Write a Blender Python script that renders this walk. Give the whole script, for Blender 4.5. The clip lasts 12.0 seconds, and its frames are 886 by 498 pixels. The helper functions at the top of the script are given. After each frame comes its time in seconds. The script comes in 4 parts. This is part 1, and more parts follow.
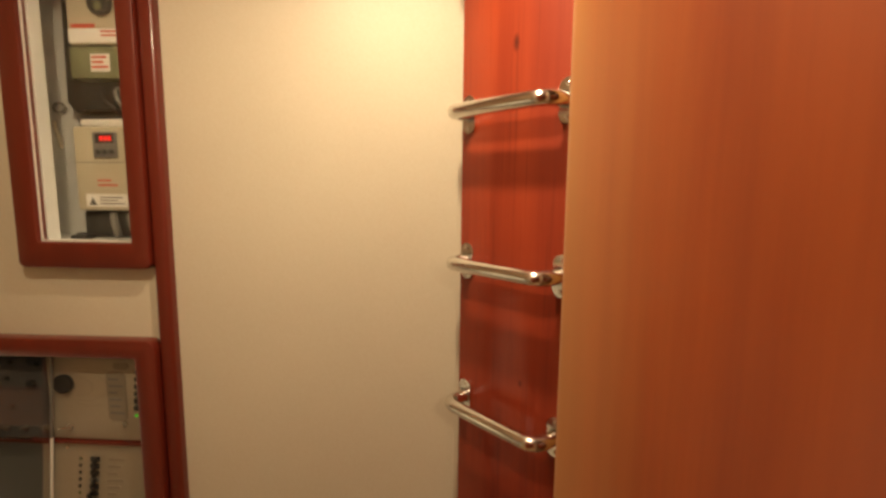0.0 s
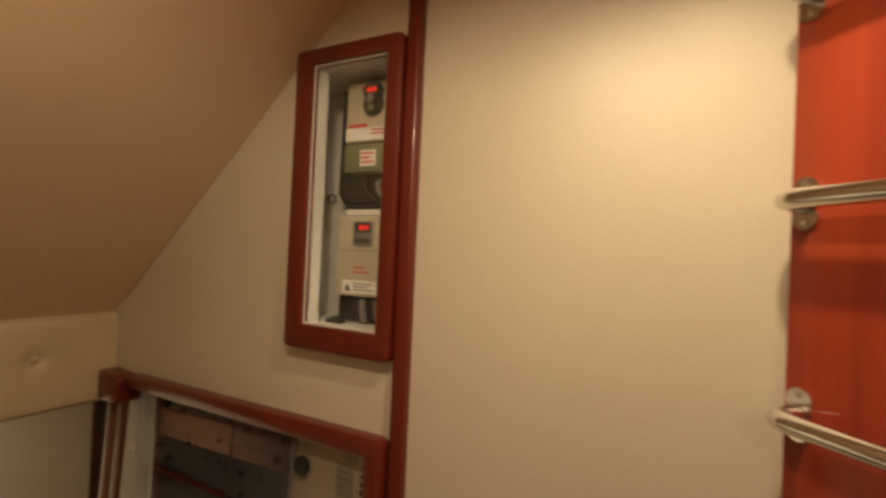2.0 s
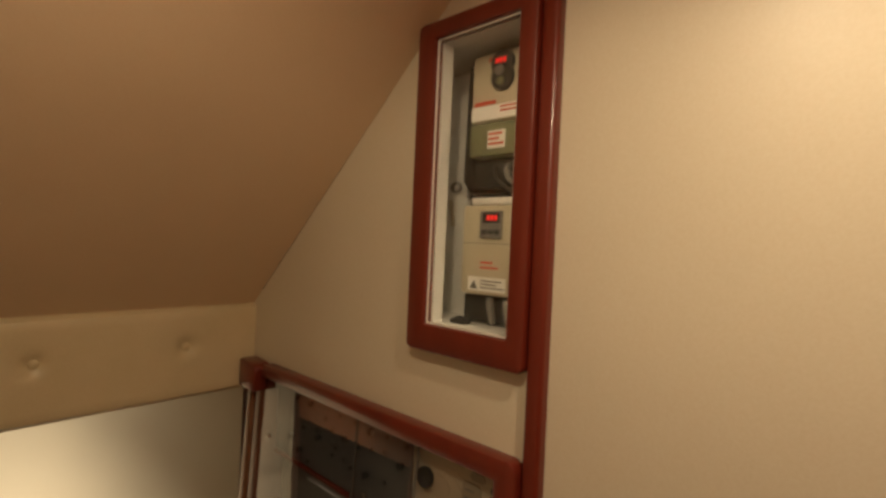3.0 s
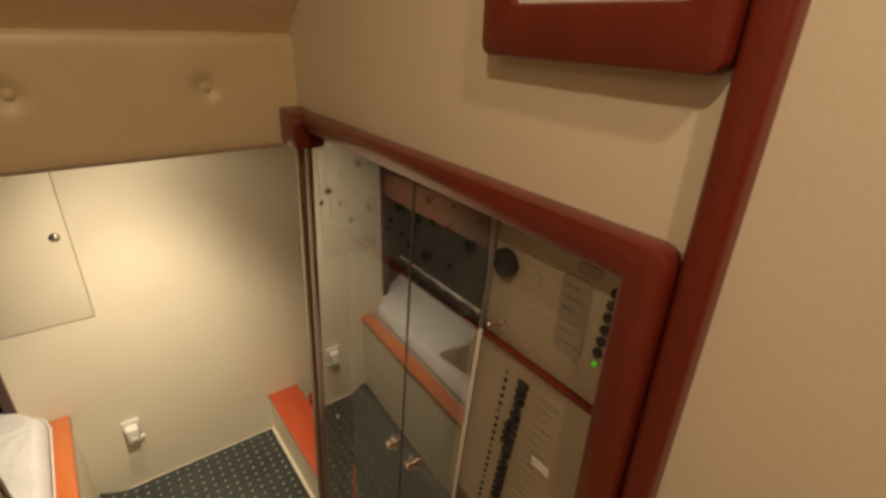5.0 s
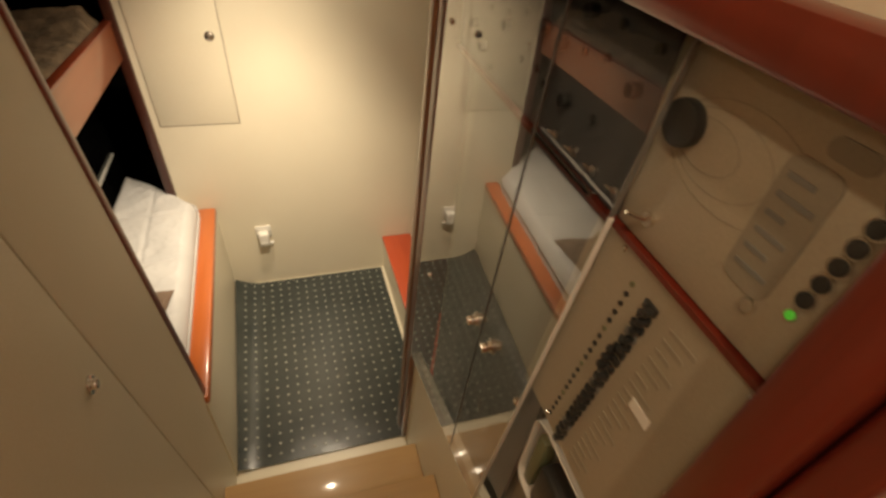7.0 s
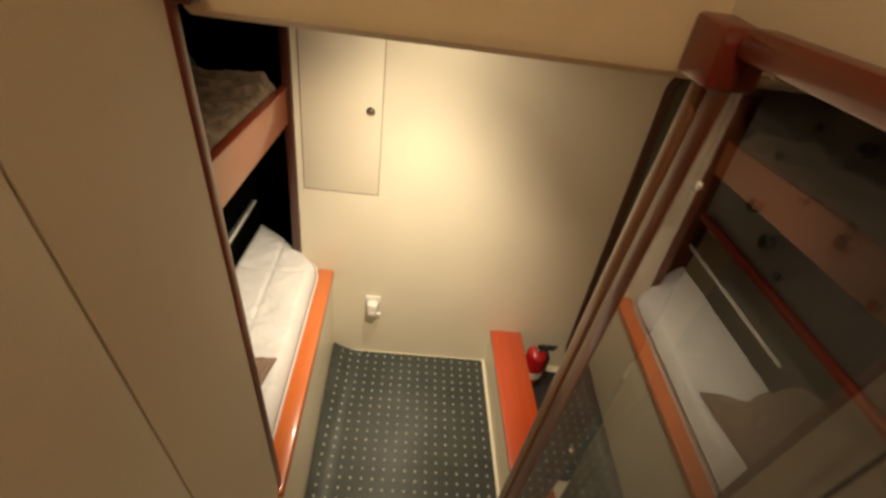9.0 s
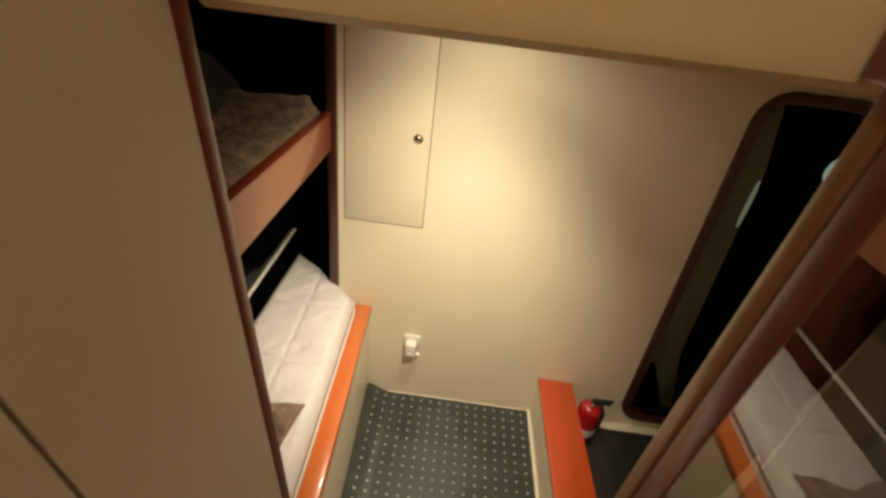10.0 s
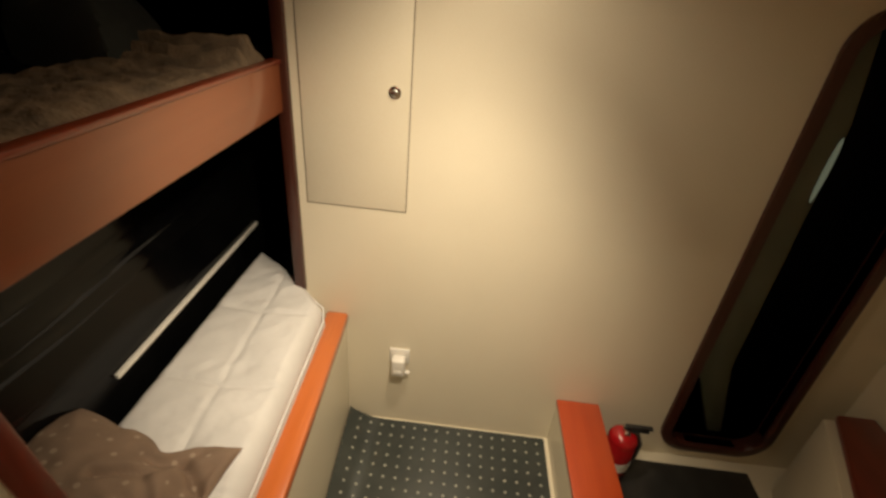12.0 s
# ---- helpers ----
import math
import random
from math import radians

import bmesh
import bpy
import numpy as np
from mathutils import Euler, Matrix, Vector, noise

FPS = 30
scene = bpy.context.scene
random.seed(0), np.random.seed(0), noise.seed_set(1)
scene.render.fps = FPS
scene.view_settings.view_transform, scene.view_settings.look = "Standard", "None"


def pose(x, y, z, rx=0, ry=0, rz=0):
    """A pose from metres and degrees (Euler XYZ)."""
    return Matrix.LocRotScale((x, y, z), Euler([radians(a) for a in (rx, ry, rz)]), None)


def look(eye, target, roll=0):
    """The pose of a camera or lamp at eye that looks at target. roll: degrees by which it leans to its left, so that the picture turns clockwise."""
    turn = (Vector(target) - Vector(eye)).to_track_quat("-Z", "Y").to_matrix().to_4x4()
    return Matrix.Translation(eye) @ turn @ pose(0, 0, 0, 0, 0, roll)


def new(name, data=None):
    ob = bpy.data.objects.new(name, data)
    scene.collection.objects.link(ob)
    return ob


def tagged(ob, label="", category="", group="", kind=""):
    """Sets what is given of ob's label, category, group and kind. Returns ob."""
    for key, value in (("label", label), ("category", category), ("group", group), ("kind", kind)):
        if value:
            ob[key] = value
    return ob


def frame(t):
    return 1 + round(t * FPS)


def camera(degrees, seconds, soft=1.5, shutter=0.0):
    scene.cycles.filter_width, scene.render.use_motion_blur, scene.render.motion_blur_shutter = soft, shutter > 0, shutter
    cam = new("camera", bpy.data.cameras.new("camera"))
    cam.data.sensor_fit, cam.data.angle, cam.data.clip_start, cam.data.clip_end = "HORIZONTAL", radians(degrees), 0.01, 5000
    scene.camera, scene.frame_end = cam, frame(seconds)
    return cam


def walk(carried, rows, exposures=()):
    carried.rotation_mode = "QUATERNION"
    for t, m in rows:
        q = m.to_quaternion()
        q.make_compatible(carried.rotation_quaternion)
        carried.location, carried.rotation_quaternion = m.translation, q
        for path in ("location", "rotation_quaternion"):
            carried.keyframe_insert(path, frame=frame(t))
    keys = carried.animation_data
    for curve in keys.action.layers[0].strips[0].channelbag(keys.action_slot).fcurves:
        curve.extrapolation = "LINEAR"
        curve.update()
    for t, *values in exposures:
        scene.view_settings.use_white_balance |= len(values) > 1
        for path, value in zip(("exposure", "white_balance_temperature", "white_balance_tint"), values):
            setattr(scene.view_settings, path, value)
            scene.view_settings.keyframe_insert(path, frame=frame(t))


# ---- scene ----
cam = camera(85.3, 12.0, soft=2.8, shutter=0.4)
PATH = [
    (0, (2.905, 0.371, 2.479), (2.791, 2.352, 2.224), 0.5),
    (0.5, (2.885, 0.366, 2.486), (2.734, 2.356, 2.357), 0.7),
    (1, (2.859, 0.39, 2.499), (2.582, 2.37, 2.484), 1.7),
    (1.5, (2.822, 0.445, 2.501), (2.238, 2.358, 2.517), 1.7),
    (2, (2.782, 0.518, 2.523), (1.84, 2.283, 2.549), 2.6),
    (2.5, (2.733, 0.568, 2.535), (1.548, 2.179, 2.546), 3.5),
    (3, (2.691, 0.613, 2.519), (1.344, 2.092, 2.501), 2.6),
    (3.5, (2.629, 0.687, 2.466), (1.254, 2.122, 2.241), 3.5),
    (3.7, (2.603, 0.72, 2.422), (1.218, 2.128, 2.108), 4.9),
    (5.3, (2.416, 0.929, 2.326), (0.957, 1.927, 1.39), 1.6),
    (5.5, (2.398, 0.949, 2.313), (0.933, 1.883, 1.322), 1.9),
    (6, (2.37, 0.989, 2.275), (0.937, 1.809, 1.145), 4.0),
    (6.5, (2.356, 1.003, 2.233), (0.937, 1.668, 0.99), 5.2),
    (6.7, (2.357, 1.004, 2.221), (0.937, 1.607, 0.948), 5.4),
    (8.3, (2.085, 0.954, 2.213), (0.564, 1.174, 0.933), 8.2),
    (8.5, (2.118, 0.931, 2.176), (0.56, 1.12, 0.937), 7.9),
    (9, (2.029, 0.902, 2.226), (0.396, 1.05, 1.081), 8.6),
    (9.5, (1.972, 0.906, 2.193), (0.265, 0.958, 1.151), 7.3),
    (10, (1.852, 0.872, 2.148), (0.159, 0.845, 1.084), 7.3),
    (10.5, (1.709, 0.888, 2.068), (0.008, 0.831, 1.017), 6.5),
    (11, (1.619, 0.919, 1.989), (-0.092, 0.861, 0.955), 6.4),
    (11.5, (1.567, 0.916, 1.936), (-0.144, 0.866, 0.902), 5.7),
    (12, (1.496, 0.94, 1.848), (-0.217, 0.873, 0.817), 5.4),
]
walk(cam, [(t, look(e, g, r)) for t, e, g, r in PATH], [(0, -0.1), (1.0, -0.15), (1.5, -0.38), (2.0, -0.55), (2.6, -0.6), (3.7, -0.55), (5.5, -0.15), (6.5, -0.12), (8.5, 0.08), (10, -0.1), (11, -0.25), (12, -0.35)])

# ---- light ----
world = bpy.data.worlds.new("world")
scene.world = world
world.use_nodes = True
world.node_tree.nodes["Background"].inputs[0].default_value = (0.02, 0.03, 0.05, 1)
world.node_tree.nodes["Background"].inputs[1].default_value = 0.02


def lamp(name, eye, target, watts, colour, size, angle, blend=1.0):
    data = bpy.data.lights.new(name, "SPOT")
    data.energy, data.color, data.shadow_soft_size = watts, colour, size
    data.spot_size, data.spot_blend = radians(angle), blend
    ob = new(name, data)
    ob.matrix_world = look(eye, target)
    return ob


UPPER_WARM, LOWER_WARM = (1.0, 0.765, 0.485), (1.0, 0.82, 0.585)
lamp("upper_downlight_lamp", (2.795, 0.945, 3.10), (2.795, 0.945, 0), 27, UPPER_WARM, 0.02, 142, 1.0)
# Two unseen fill lamps, added to lift the headliner, header and walls.
lamp("wheelhouse_fill_lamp", (2.56, 0.57, 3.085), (2.56, 0.57, 0), 20, UPPER_WARM, 0.03, 178, 0.35)
lamp("wheelhouse_aft_fill", (3.40, -0.55, 3.085), (3.40, -0.55, 0), 16, UPPER_WARM, 0.03, 176, 0.5)
# The cabin downlight: its beam and the spill round it.
lamp("cabin_downlight_lamp", (0.41, 0.94, 2.045), (0.41, 0.94, 0), 50, LOWER_WARM, 0.025, 78, 1.0)
lamp("cabin_downlight_spill", (0.41, 0.94, 2.045), (0.41, 0.94, 0), 18, LOWER_WARM, 0.025, 176, 0.9)
# Unseen fill lamp, added to even out the bulkhead, mat and bunk.
lamp("cabin_fill_lamp", (0.96, 1.02, 2.045), (0.0, 0.66, 0.45), 100, LOWER_WARM, 0.04, 86, 1.0)


# ---- materials ----
def nodes_of(name):
    m = bpy.data.materials.new(name)
    m.use_nodes = True
    t = m.node_tree
    return m, t, t.nodes["Principled BSDF"]


def ramp(t, fac, c0, c1, p0=0.3, p1=0.7):
    r = t.nodes.new("ShaderNodeValToRGB")
    r.color_ramp.elements[0].position, r.color_ramp.elements[1].position = p0, p1
    r.color_ramp.elements[0].color, r.color_ramp.elements[1].color = (*c0, 1), (*c1, 1)
    t.links.new(fac, r.inputs[0])
    return r.outputs[0]


def noise_tex(t, scale, detail=4, stretch=(1, 1, 1), rough=0.55):
    c = t.nodes.new("ShaderNodeTexCoord")
    mp = t.nodes.new("ShaderNodeMapping")
    mp.inputs["Scale"].default_value = stretch
    n = t.nodes.new("ShaderNodeTexNoise")
    n.inputs["Scale"].default_value, n.inputs["Detail"].default_value = scale, detail
    n.inputs["Roughness"].default_value = rough
    t.links.new(c.outputs["Object"], mp.inputs[0])
    t.links.new(mp.outputs[0], n.inputs["Vector"])
    return n.outputs["Fac"]


def mix(t, fac, a, b, kind="MIX"):
    m = t.nodes.new("ShaderNodeMix")
    m.data_type, m.blend_type = "RGBA", kind
    if isinstance(fac, float):
        m.inputs[0].default_value = fac
    else:
        t.links.new(fac, m.inputs[0])
    for s, v in ((m.inputs[6], a), (m.inputs[7], b)):
        if isinstance(v, tuple):
            s.default_value = (*v, 1)
        else:
            t.links.new(v, s)
    return m.outputs[2]


def bump(t, b, height, strength, distance):
    n = t.nodes.new("ShaderNodeBump")
    n.inputs["Strength"].default_value, n.inputs["Distance"].default_value = strength, distance
    t.links.new(height, n.inputs["Height"])
    t.links.new(n.outputs[0], b.inputs["Normal"])


def surface(name, c0, c1, rough=0.5, metal=0.0, big=3.0, fine=150.0, relief=0.15, depth=0.001, coat=0.0):
    """A painted, woven or moulded surface: two scales of variation and a fine relief."""
    m, t, b = nodes_of(name)
    a = ramp(t, noise_tex(t, big), c0, c1)
    g = noise_tex(t, fine, 3)
    t.links.new(mix(t, 0.05, a, ramp(t, g, (0.0, 0.0, 0.0), (1.0, 1.0, 1.0)), "OVERLAY"), b.inputs["Base Color"])
    r = t.nodes.new("ShaderNodeMapRange")
    r.inputs[3].default_value, r.inputs[4].default_value = rough * 0.8, min(1.0, rough * 1.2)
    t.links.new(noise_tex(t, big * 4), r.inputs[0])
    t.links.new(r.outputs[0], b.inputs["Roughness"])
    b.inputs["Metallic"].default_value = metal
    b.inputs["Coat Weight"].default_value = coat
    b.inputs["Coat Roughness"].default_value = 0.12
    bump(t, b, g, relief, depth)
    return m


def wood(name, c0, c1, dark, axis=2, rough=0.35, coat=0.6, pore=0.6, knots=()):
    """Varnished wood with the grain along an axis."""
    m, t, b = nodes_of(name)
    st = [9.0, 9.0, 9.0]
    st[axis] = 0.55
    broad = noise_tex(t, 2.2, 5, tuple(st))
    st2 = [90.0, 90.0, 90.0]
    st2[axis] = 2.0
    fine = noise_tex(t, 1.6, 4, tuple(st2), 0.6)
    col = ramp(t, broad, c0, c1, 0.32, 0.68)
    pores = ramp(t, fine, (1, 1, 1), (0, 0, 0), 0.56, 0.72)
    col = mix(t, 0.75 * pore, col, mix(t, pores, dark, col))
    col = mix(t, 0.5, col, mix(t, ramp(t, noise_tex(t, 1.3), (0, 0, 0), (1, 1, 1)), c0, c1))
    for k in knots:
        c = t.nodes.new("ShaderNodeTexCoord")
        d = t.nodes.new("ShaderNodeVectorMath")
        d.operation = "MULTIPLY_ADD"
        d.inputs[1].default_value = (1, 1, 0.45)
        d.inputs[2].default_value = (-k[0], -k[1], -k[2] * 0.45)
        t.links.new(c.outputs["Object"], d.inputs[0])
        ln = t.nodes.new("ShaderNodeVectorMath")
        ln.operation = "LENGTH"
        t.links.new(d.outputs[0], ln.inputs[0])
        spot = ramp(t, ln.outputs["Value"], (1, 1, 1), (0, 0, 0), k[3] * 0.35, k[3])
        col = mix(t, spot, col, dark)
    t.links.new(col, b.inputs["Base Color"])
    b.inputs["Roughness"].default_value = rough
    b.inputs["Coat Weight"].default_value, b.inputs["Coat Roughness"].default_value = coat, 0.1
    bump(t, b, fine, 0.12, 0.0006)
    return m


def paint_falloff(m, pale, origin, along, reach):
    """Paints light falloff into a board: pale at one edge, then its own colour."""
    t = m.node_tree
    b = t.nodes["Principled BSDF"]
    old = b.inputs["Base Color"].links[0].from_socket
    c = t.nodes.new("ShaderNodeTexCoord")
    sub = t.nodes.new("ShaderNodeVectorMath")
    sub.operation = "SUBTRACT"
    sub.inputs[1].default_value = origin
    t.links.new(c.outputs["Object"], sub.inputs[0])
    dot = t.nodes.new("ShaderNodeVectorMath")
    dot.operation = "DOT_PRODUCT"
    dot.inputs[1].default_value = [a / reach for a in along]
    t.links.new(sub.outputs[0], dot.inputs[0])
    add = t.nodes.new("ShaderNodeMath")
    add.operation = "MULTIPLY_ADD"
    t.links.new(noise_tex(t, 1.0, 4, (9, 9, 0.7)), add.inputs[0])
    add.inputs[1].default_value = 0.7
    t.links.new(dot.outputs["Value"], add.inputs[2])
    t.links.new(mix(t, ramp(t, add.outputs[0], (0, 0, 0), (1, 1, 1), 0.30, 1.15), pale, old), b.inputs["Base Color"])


def glow(name, colour, strength):
    m, t, b = nodes_of(name)
    b.inputs["Base Color"].default_value = (*[c * 0.2 for c in colour], 1)
    b.inputs["Emission Color"].default_value = (*colour, 1)
    b.inputs["Emission Strength"].default_value = strength
    return m


def clear(name, tint, rough=0.0):
    """Clear sheet that bends and mirrors light as glass does."""
    m, t, b = nodes_of(name)
    b.inputs["Base Color"].default_value = (*tint, 1)
    b.inputs["Transmission Weight"].default_value = 1.0
    b.inputs["IOR"].default_value = 1.49
    b.inputs["Roughness"].default_value = rough
    return m


CREAM = surface("cream_laminate", (0.66, 0.60, 0.47), (0.71, 0.65, 0.51), 0.42, 0, 1.6, 260, 0.035, 0.0004)
FARCREAM = surface("cream_bulkhead_paint", (0.70, 0.64, 0.50), (0.76, 0.70, 0.55), 0.35, 0, 1.3, 220, 0.03, 0.0004)
HEADCLOTH = surface("tan_headliner_vinyl", (0.74, 0.59, 0.41), (0.80, 0.64, 0.45), 0.55, 0, 2.5, 320, 0.25, 0.0008)
CUSHION = surface("cream_padded_vinyl", (0.66, 0.57, 0.36), (0.72, 0.62, 0.41), 0.38, 0, 6, 300, 0.2, 0.0006)
MAHOG = wood("red_mahogany_upright", (0.125, 0.016, 0.008), (0.185, 0.023, 0.010), (0.06, 0.008, 0.005), 2, 0.36, 0.35)
DARKMAHOG = wood("dark_brown_mahogany", (0.045, 0.012, 0.007), (0.070, 0.018, 0.010), (0.025, 0.007, 0.004), 2, 0.36, 0.3)
MAHOG_X = wood("red_mahogany_level", (0.125, 0.016, 0.008), (0.185, 0.023, 0.010), (0.06, 0.008, 0.005), 0, 0.36, 0.35)
BOARD = wood("red_cherry_board", (0.20, 0.021, 0.008), (0.38, 0.055, 0.016), (0.08, 0.010, 0.005), 2, 0.36, 0.15, 1.0, ((2.975, 1.20, 2.715, 0.007), (2.995, 1.18, 2.14, 0.004)))
VARNISH = BOARD.node_tree.nodes["Principled BSDF"].inputs
VARNISH["Roughness"].default_value, VARNISH["Specular IOR Level"].default_value = 0.6, 0.2
VARNISH["Coat Weight"].default_value, VARNISH["Coat Roughness"].default_value = 0.35, 0.05
EDGEWOOD = wood("pale_maple_edge", (0.60, 0.50, 0.36), (0.66, 0.56, 0.41), (0.48, 0.37, 0.25), 2, 0.4, 0.3)
RAILWOOD = wood("orange_cherry_rail", (0.46, 0.11, 0.022), (0.58, 0.16, 0.035), (0.22, 0.04, 0.01), 0, 0.3)
SILLWOOD = wood("red_cherry_top", (0.44, 0.055, 0.014), (0.54, 0.085, 0.02), (0.22, 0.025, 0.008), 0, 0.3)
CAPWOOD = wood("red_cherry_cap", (0.20, 0.036, 0.013), (0.26, 0.050, 0.018), (0.12, 0.02, 0.008), 0, 0.35)
BUNKWOOD = wood("brown_cherry_board", (0.25, 0.070, 0.024), (0.31, 0.092, 0.032), (0.20, 0.05, 0.018), 0, 0.4)
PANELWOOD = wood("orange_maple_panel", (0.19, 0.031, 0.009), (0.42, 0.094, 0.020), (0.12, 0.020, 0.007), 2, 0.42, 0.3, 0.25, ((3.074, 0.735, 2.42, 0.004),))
# Light fading across the panel from the ladder side, put into its colour.
paint_falloff(PANELWOOD, (0.44, 0.19, 0.052), (3.000, 0.903, 0), (0.34, -0.94, 0), 0.30)
STILEWOOD = wood("pale_brown_stile", (0.115, 0.034, 0.015), (0.17, 0.052, 0.023), (0.06, 0.018, 0.008), 2, 0.35)
STILEPALE = wood("pale_varnished_stile", (0.20, 0.095, 0.048), (0.26, 0.13, 0.068), (0.12, 0.05, 0.024), 2, 0.35)
TREADWOOD = wood("pale_oak_tread", (0.46, 0.29, 0.13), (0.58, 0.38, 0.18), (0.30, 0.16, 0.07), 1, 0.4)
CHROME = surface("polished_steel", (0.72, 0.70, 0.66), (0.80, 0.78, 0.74), 0.17, 1.0, 8, 90, 0.02, 0.0002)
RUBBER = surface("grey_rubber", (0.030, 0.037, 0.036), (0.048, 0.056, 0.052), 0.22, 0, 6, 160, 0.4, 0.0008)
# Studs in a paler grey than the mat sheet.
STUD = surface("pale_rubber_stud", (0.24, 0.25, 0.22), (0.36, 0.37, 0.32), 0.2, 0, 9, 300, 0.1, 0.0003)
WHITECLOTH = surface("white_quilt_cotton", (0.58, 0.57, 0.56), (0.65, 0.64, 0.63), 0.9, 0, 7, 400, 0.4, 0.0006)
FLEECE = surface("brown_fleece", (0.085, 0.060, 0.037), (0.20, 0.14, 0.085), 0.95, 0, 14, 130, 0.9, 0.006)
PILLOW = surface("taupe_pillow_cotton", (0.17, 0.115, 0.08), (0.22, 0.15, 0.105), 0.9, 0, 12, 380, 0.4, 0.0006)
def dotted(m, size, colour):
    """Sprinkles small pale printed dots over a cloth."""
    t = m.node_tree
    b = t.nodes["Principled BSDF"]
    old = b.inputs["Base Color"].links[0].from_socket
    c = t.nodes.new("ShaderNodeTexCoord")
    v = t.nodes.new("ShaderNodeTexVoronoi")
    v.inputs["Scale"].default_value, v.inputs["Randomness"].default_value = 1 / size, 0.25
    t.links.new(c.outputs["Object"], v.inputs["Vector"])
    t.links.new(mix(t, ramp(t, v.outputs["Distance"], (1, 1, 1), (0, 0, 0), 0.16, 0.24), old, colour), b.inputs["Base Color"])


dotted(PILLOW, 0.034, (0.30, 0.23, 0.17))
BLACK = surface("black_hull_lining", (0.0015, 0.0015, 0.0018), (0.004, 0.004, 0.004), 0.13, 0, 5, 60, 0.1, 0.0006)
t_ = BLACK.node_tree
b_ = t_.nodes["Principled BSDF"]
b_.inputs["Specular IOR Level"].default_value = 0.2
bump(t_, b_, noise_tex(t_, 1.0, 5, (1.2, 16.0, 16.0), 0.6), 0.12, 0.006)
# Near-black colour that stands in for shade where little light reaches.
DARK = surface("near_black_shade", (0.006, 0.006, 0.006), (0.010, 0.010, 0.010), 0.6, 0, 5, 60, 0.2, 0.001)
DARKCLOTH = surface("dark_green_cloth", (0.012, 0.014, 0.012), (0.02, 0.023, 0.019), 0.9, 0, 9, 200, 0.5, 0.002)
WHITEPLASTIC = surface("white_plastic", (0.72, 0.70, 0.64), (0.78, 0.76, 0.70), 0.35, 0, 9, 300, 0.05, 0.0003)
BEIGEPLASTIC = surface("beige_plastic", (0.46, 0.41, 0.29), (0.52, 0.46, 0.33), 0.4, 0, 9, 300, 0.05, 0.0003)
GREENPLASTIC = surface("olive_plastic", (0.15, 0.16, 0.085), (0.19, 0.20, 0.11), 0.4, 0, 9, 300, 0.05, 0.0003)
BLACKPLASTIC = surface("black_plastic", (0.02, 0.02, 0.02), (0.035, 0.035, 0.033), 0.35, 0, 9, 300, 0.05, 0.0003)
GREYPLASTIC = surface("grey_plastic", (0.16, 0.155, 0.14), (0.21, 0.20, 0.18), 0.4, 0, 9, 300, 0.05, 0.0003)
ALU = surface("beige_aluminium_panel", (0.38, 0.335, 0.25), (0.43, 0.38, 0.285), 0.38, 0.15, 5, 350, 0.08, 0.0003)
ALUDIM = surface("grey_printed_panel", (0.26, 0.23, 0.175), (0.30, 0.265, 0.20), 0.4, 0.1, 5, 350, 0.08, 0.0003)
LEGEND = surface("faint_grey_print", (0.31, 0.275, 0.205), (0.35, 0.31, 0.235), 0.4, 0.1, 5, 350, 0.05, 0.0002)
SLATE = surface("slate_printed_panel", (0.070, 0.068, 0.070), (0.095, 0.093, 0.094), 0.4, 0.0, 5, 350, 0.08, 0.0003)
WHITEBOX = surface("white_enamel", (0.62, 0.62, 0.58), (0.70, 0.69, 0.65), 0.4, 0, 4, 200, 0.05, 0.0004)
RED = surface("red_enamel", (0.36, 0.006, 0.010), (0.44, 0.010, 0.014), 0.14, 0, 6, 200, 0.03, 0.0002, 0.6)
INK = surface("dark_print", (0.06, 0.055, 0.05), (0.09, 0.08, 0.07), 0.6)
JOINT = surface("brown_joint_shadow_gap", (0.20, 0.16, 0.10), (0.26, 0.21, 0.14), 0.7)
REDINK = surface("red_print", (0.55, 0.06, 0.03), (0.62, 0.09, 0.05), 0.6)
PALE = surface("pale_green_door_paint", (0.13, 0.15, 0.115), (0.16, 0.18, 0.14), 0.22, 0, 3, 200, 0.05, 0.0004)
REDGLOW = glow("red_digit_glow", (1.0, 0.02, 0.015), 1.3)
GREENGLOW = glow("green_light_glow", (0.16, 0.8, 0.05), 0.32)
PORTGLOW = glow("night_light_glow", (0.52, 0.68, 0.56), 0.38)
GLINTGLOW = glow("painted_glint_glow", (0.50, 0.56, 0.38), 0.20)
LAMPGLOW = glow("lamp_glass_glow", (1.0, 0.85, 0.6), 6.0)
ACRYLIC = clear("clear_acrylic", (0.80, 0.78, 0.74))
ACRYLIC.node_tree.nodes["Principled BSDF"].inputs["IOR"].default_value = 1.9
GLASS = clear("clear_box_pane", (0.94, 0.94, 0.92))


# ---- building helpers ----
def bx(bm, x0, x1, y0, y1, z0, z1, bev=0.0, seg=2):
    r = bmesh.ops.create_cube(bm, size=1)
    vs = r["verts"]
    bmesh.ops.scale(bm, vec=(x1 - x0, y1 - y0, z1 - z0), verts=vs)
    bmesh.ops.translate(bm, vec=((x0 + x1) / 2, (y0 + y1) / 2, (z0 + z1) / 2), verts=vs)
    if bev:
        es = list({e for v in vs for e in v.link_edges})
        bmesh.ops.bevel(bm, geom=es, offset=bev, segments=seg, profile=0.5, affect="EDGES")
    return bm


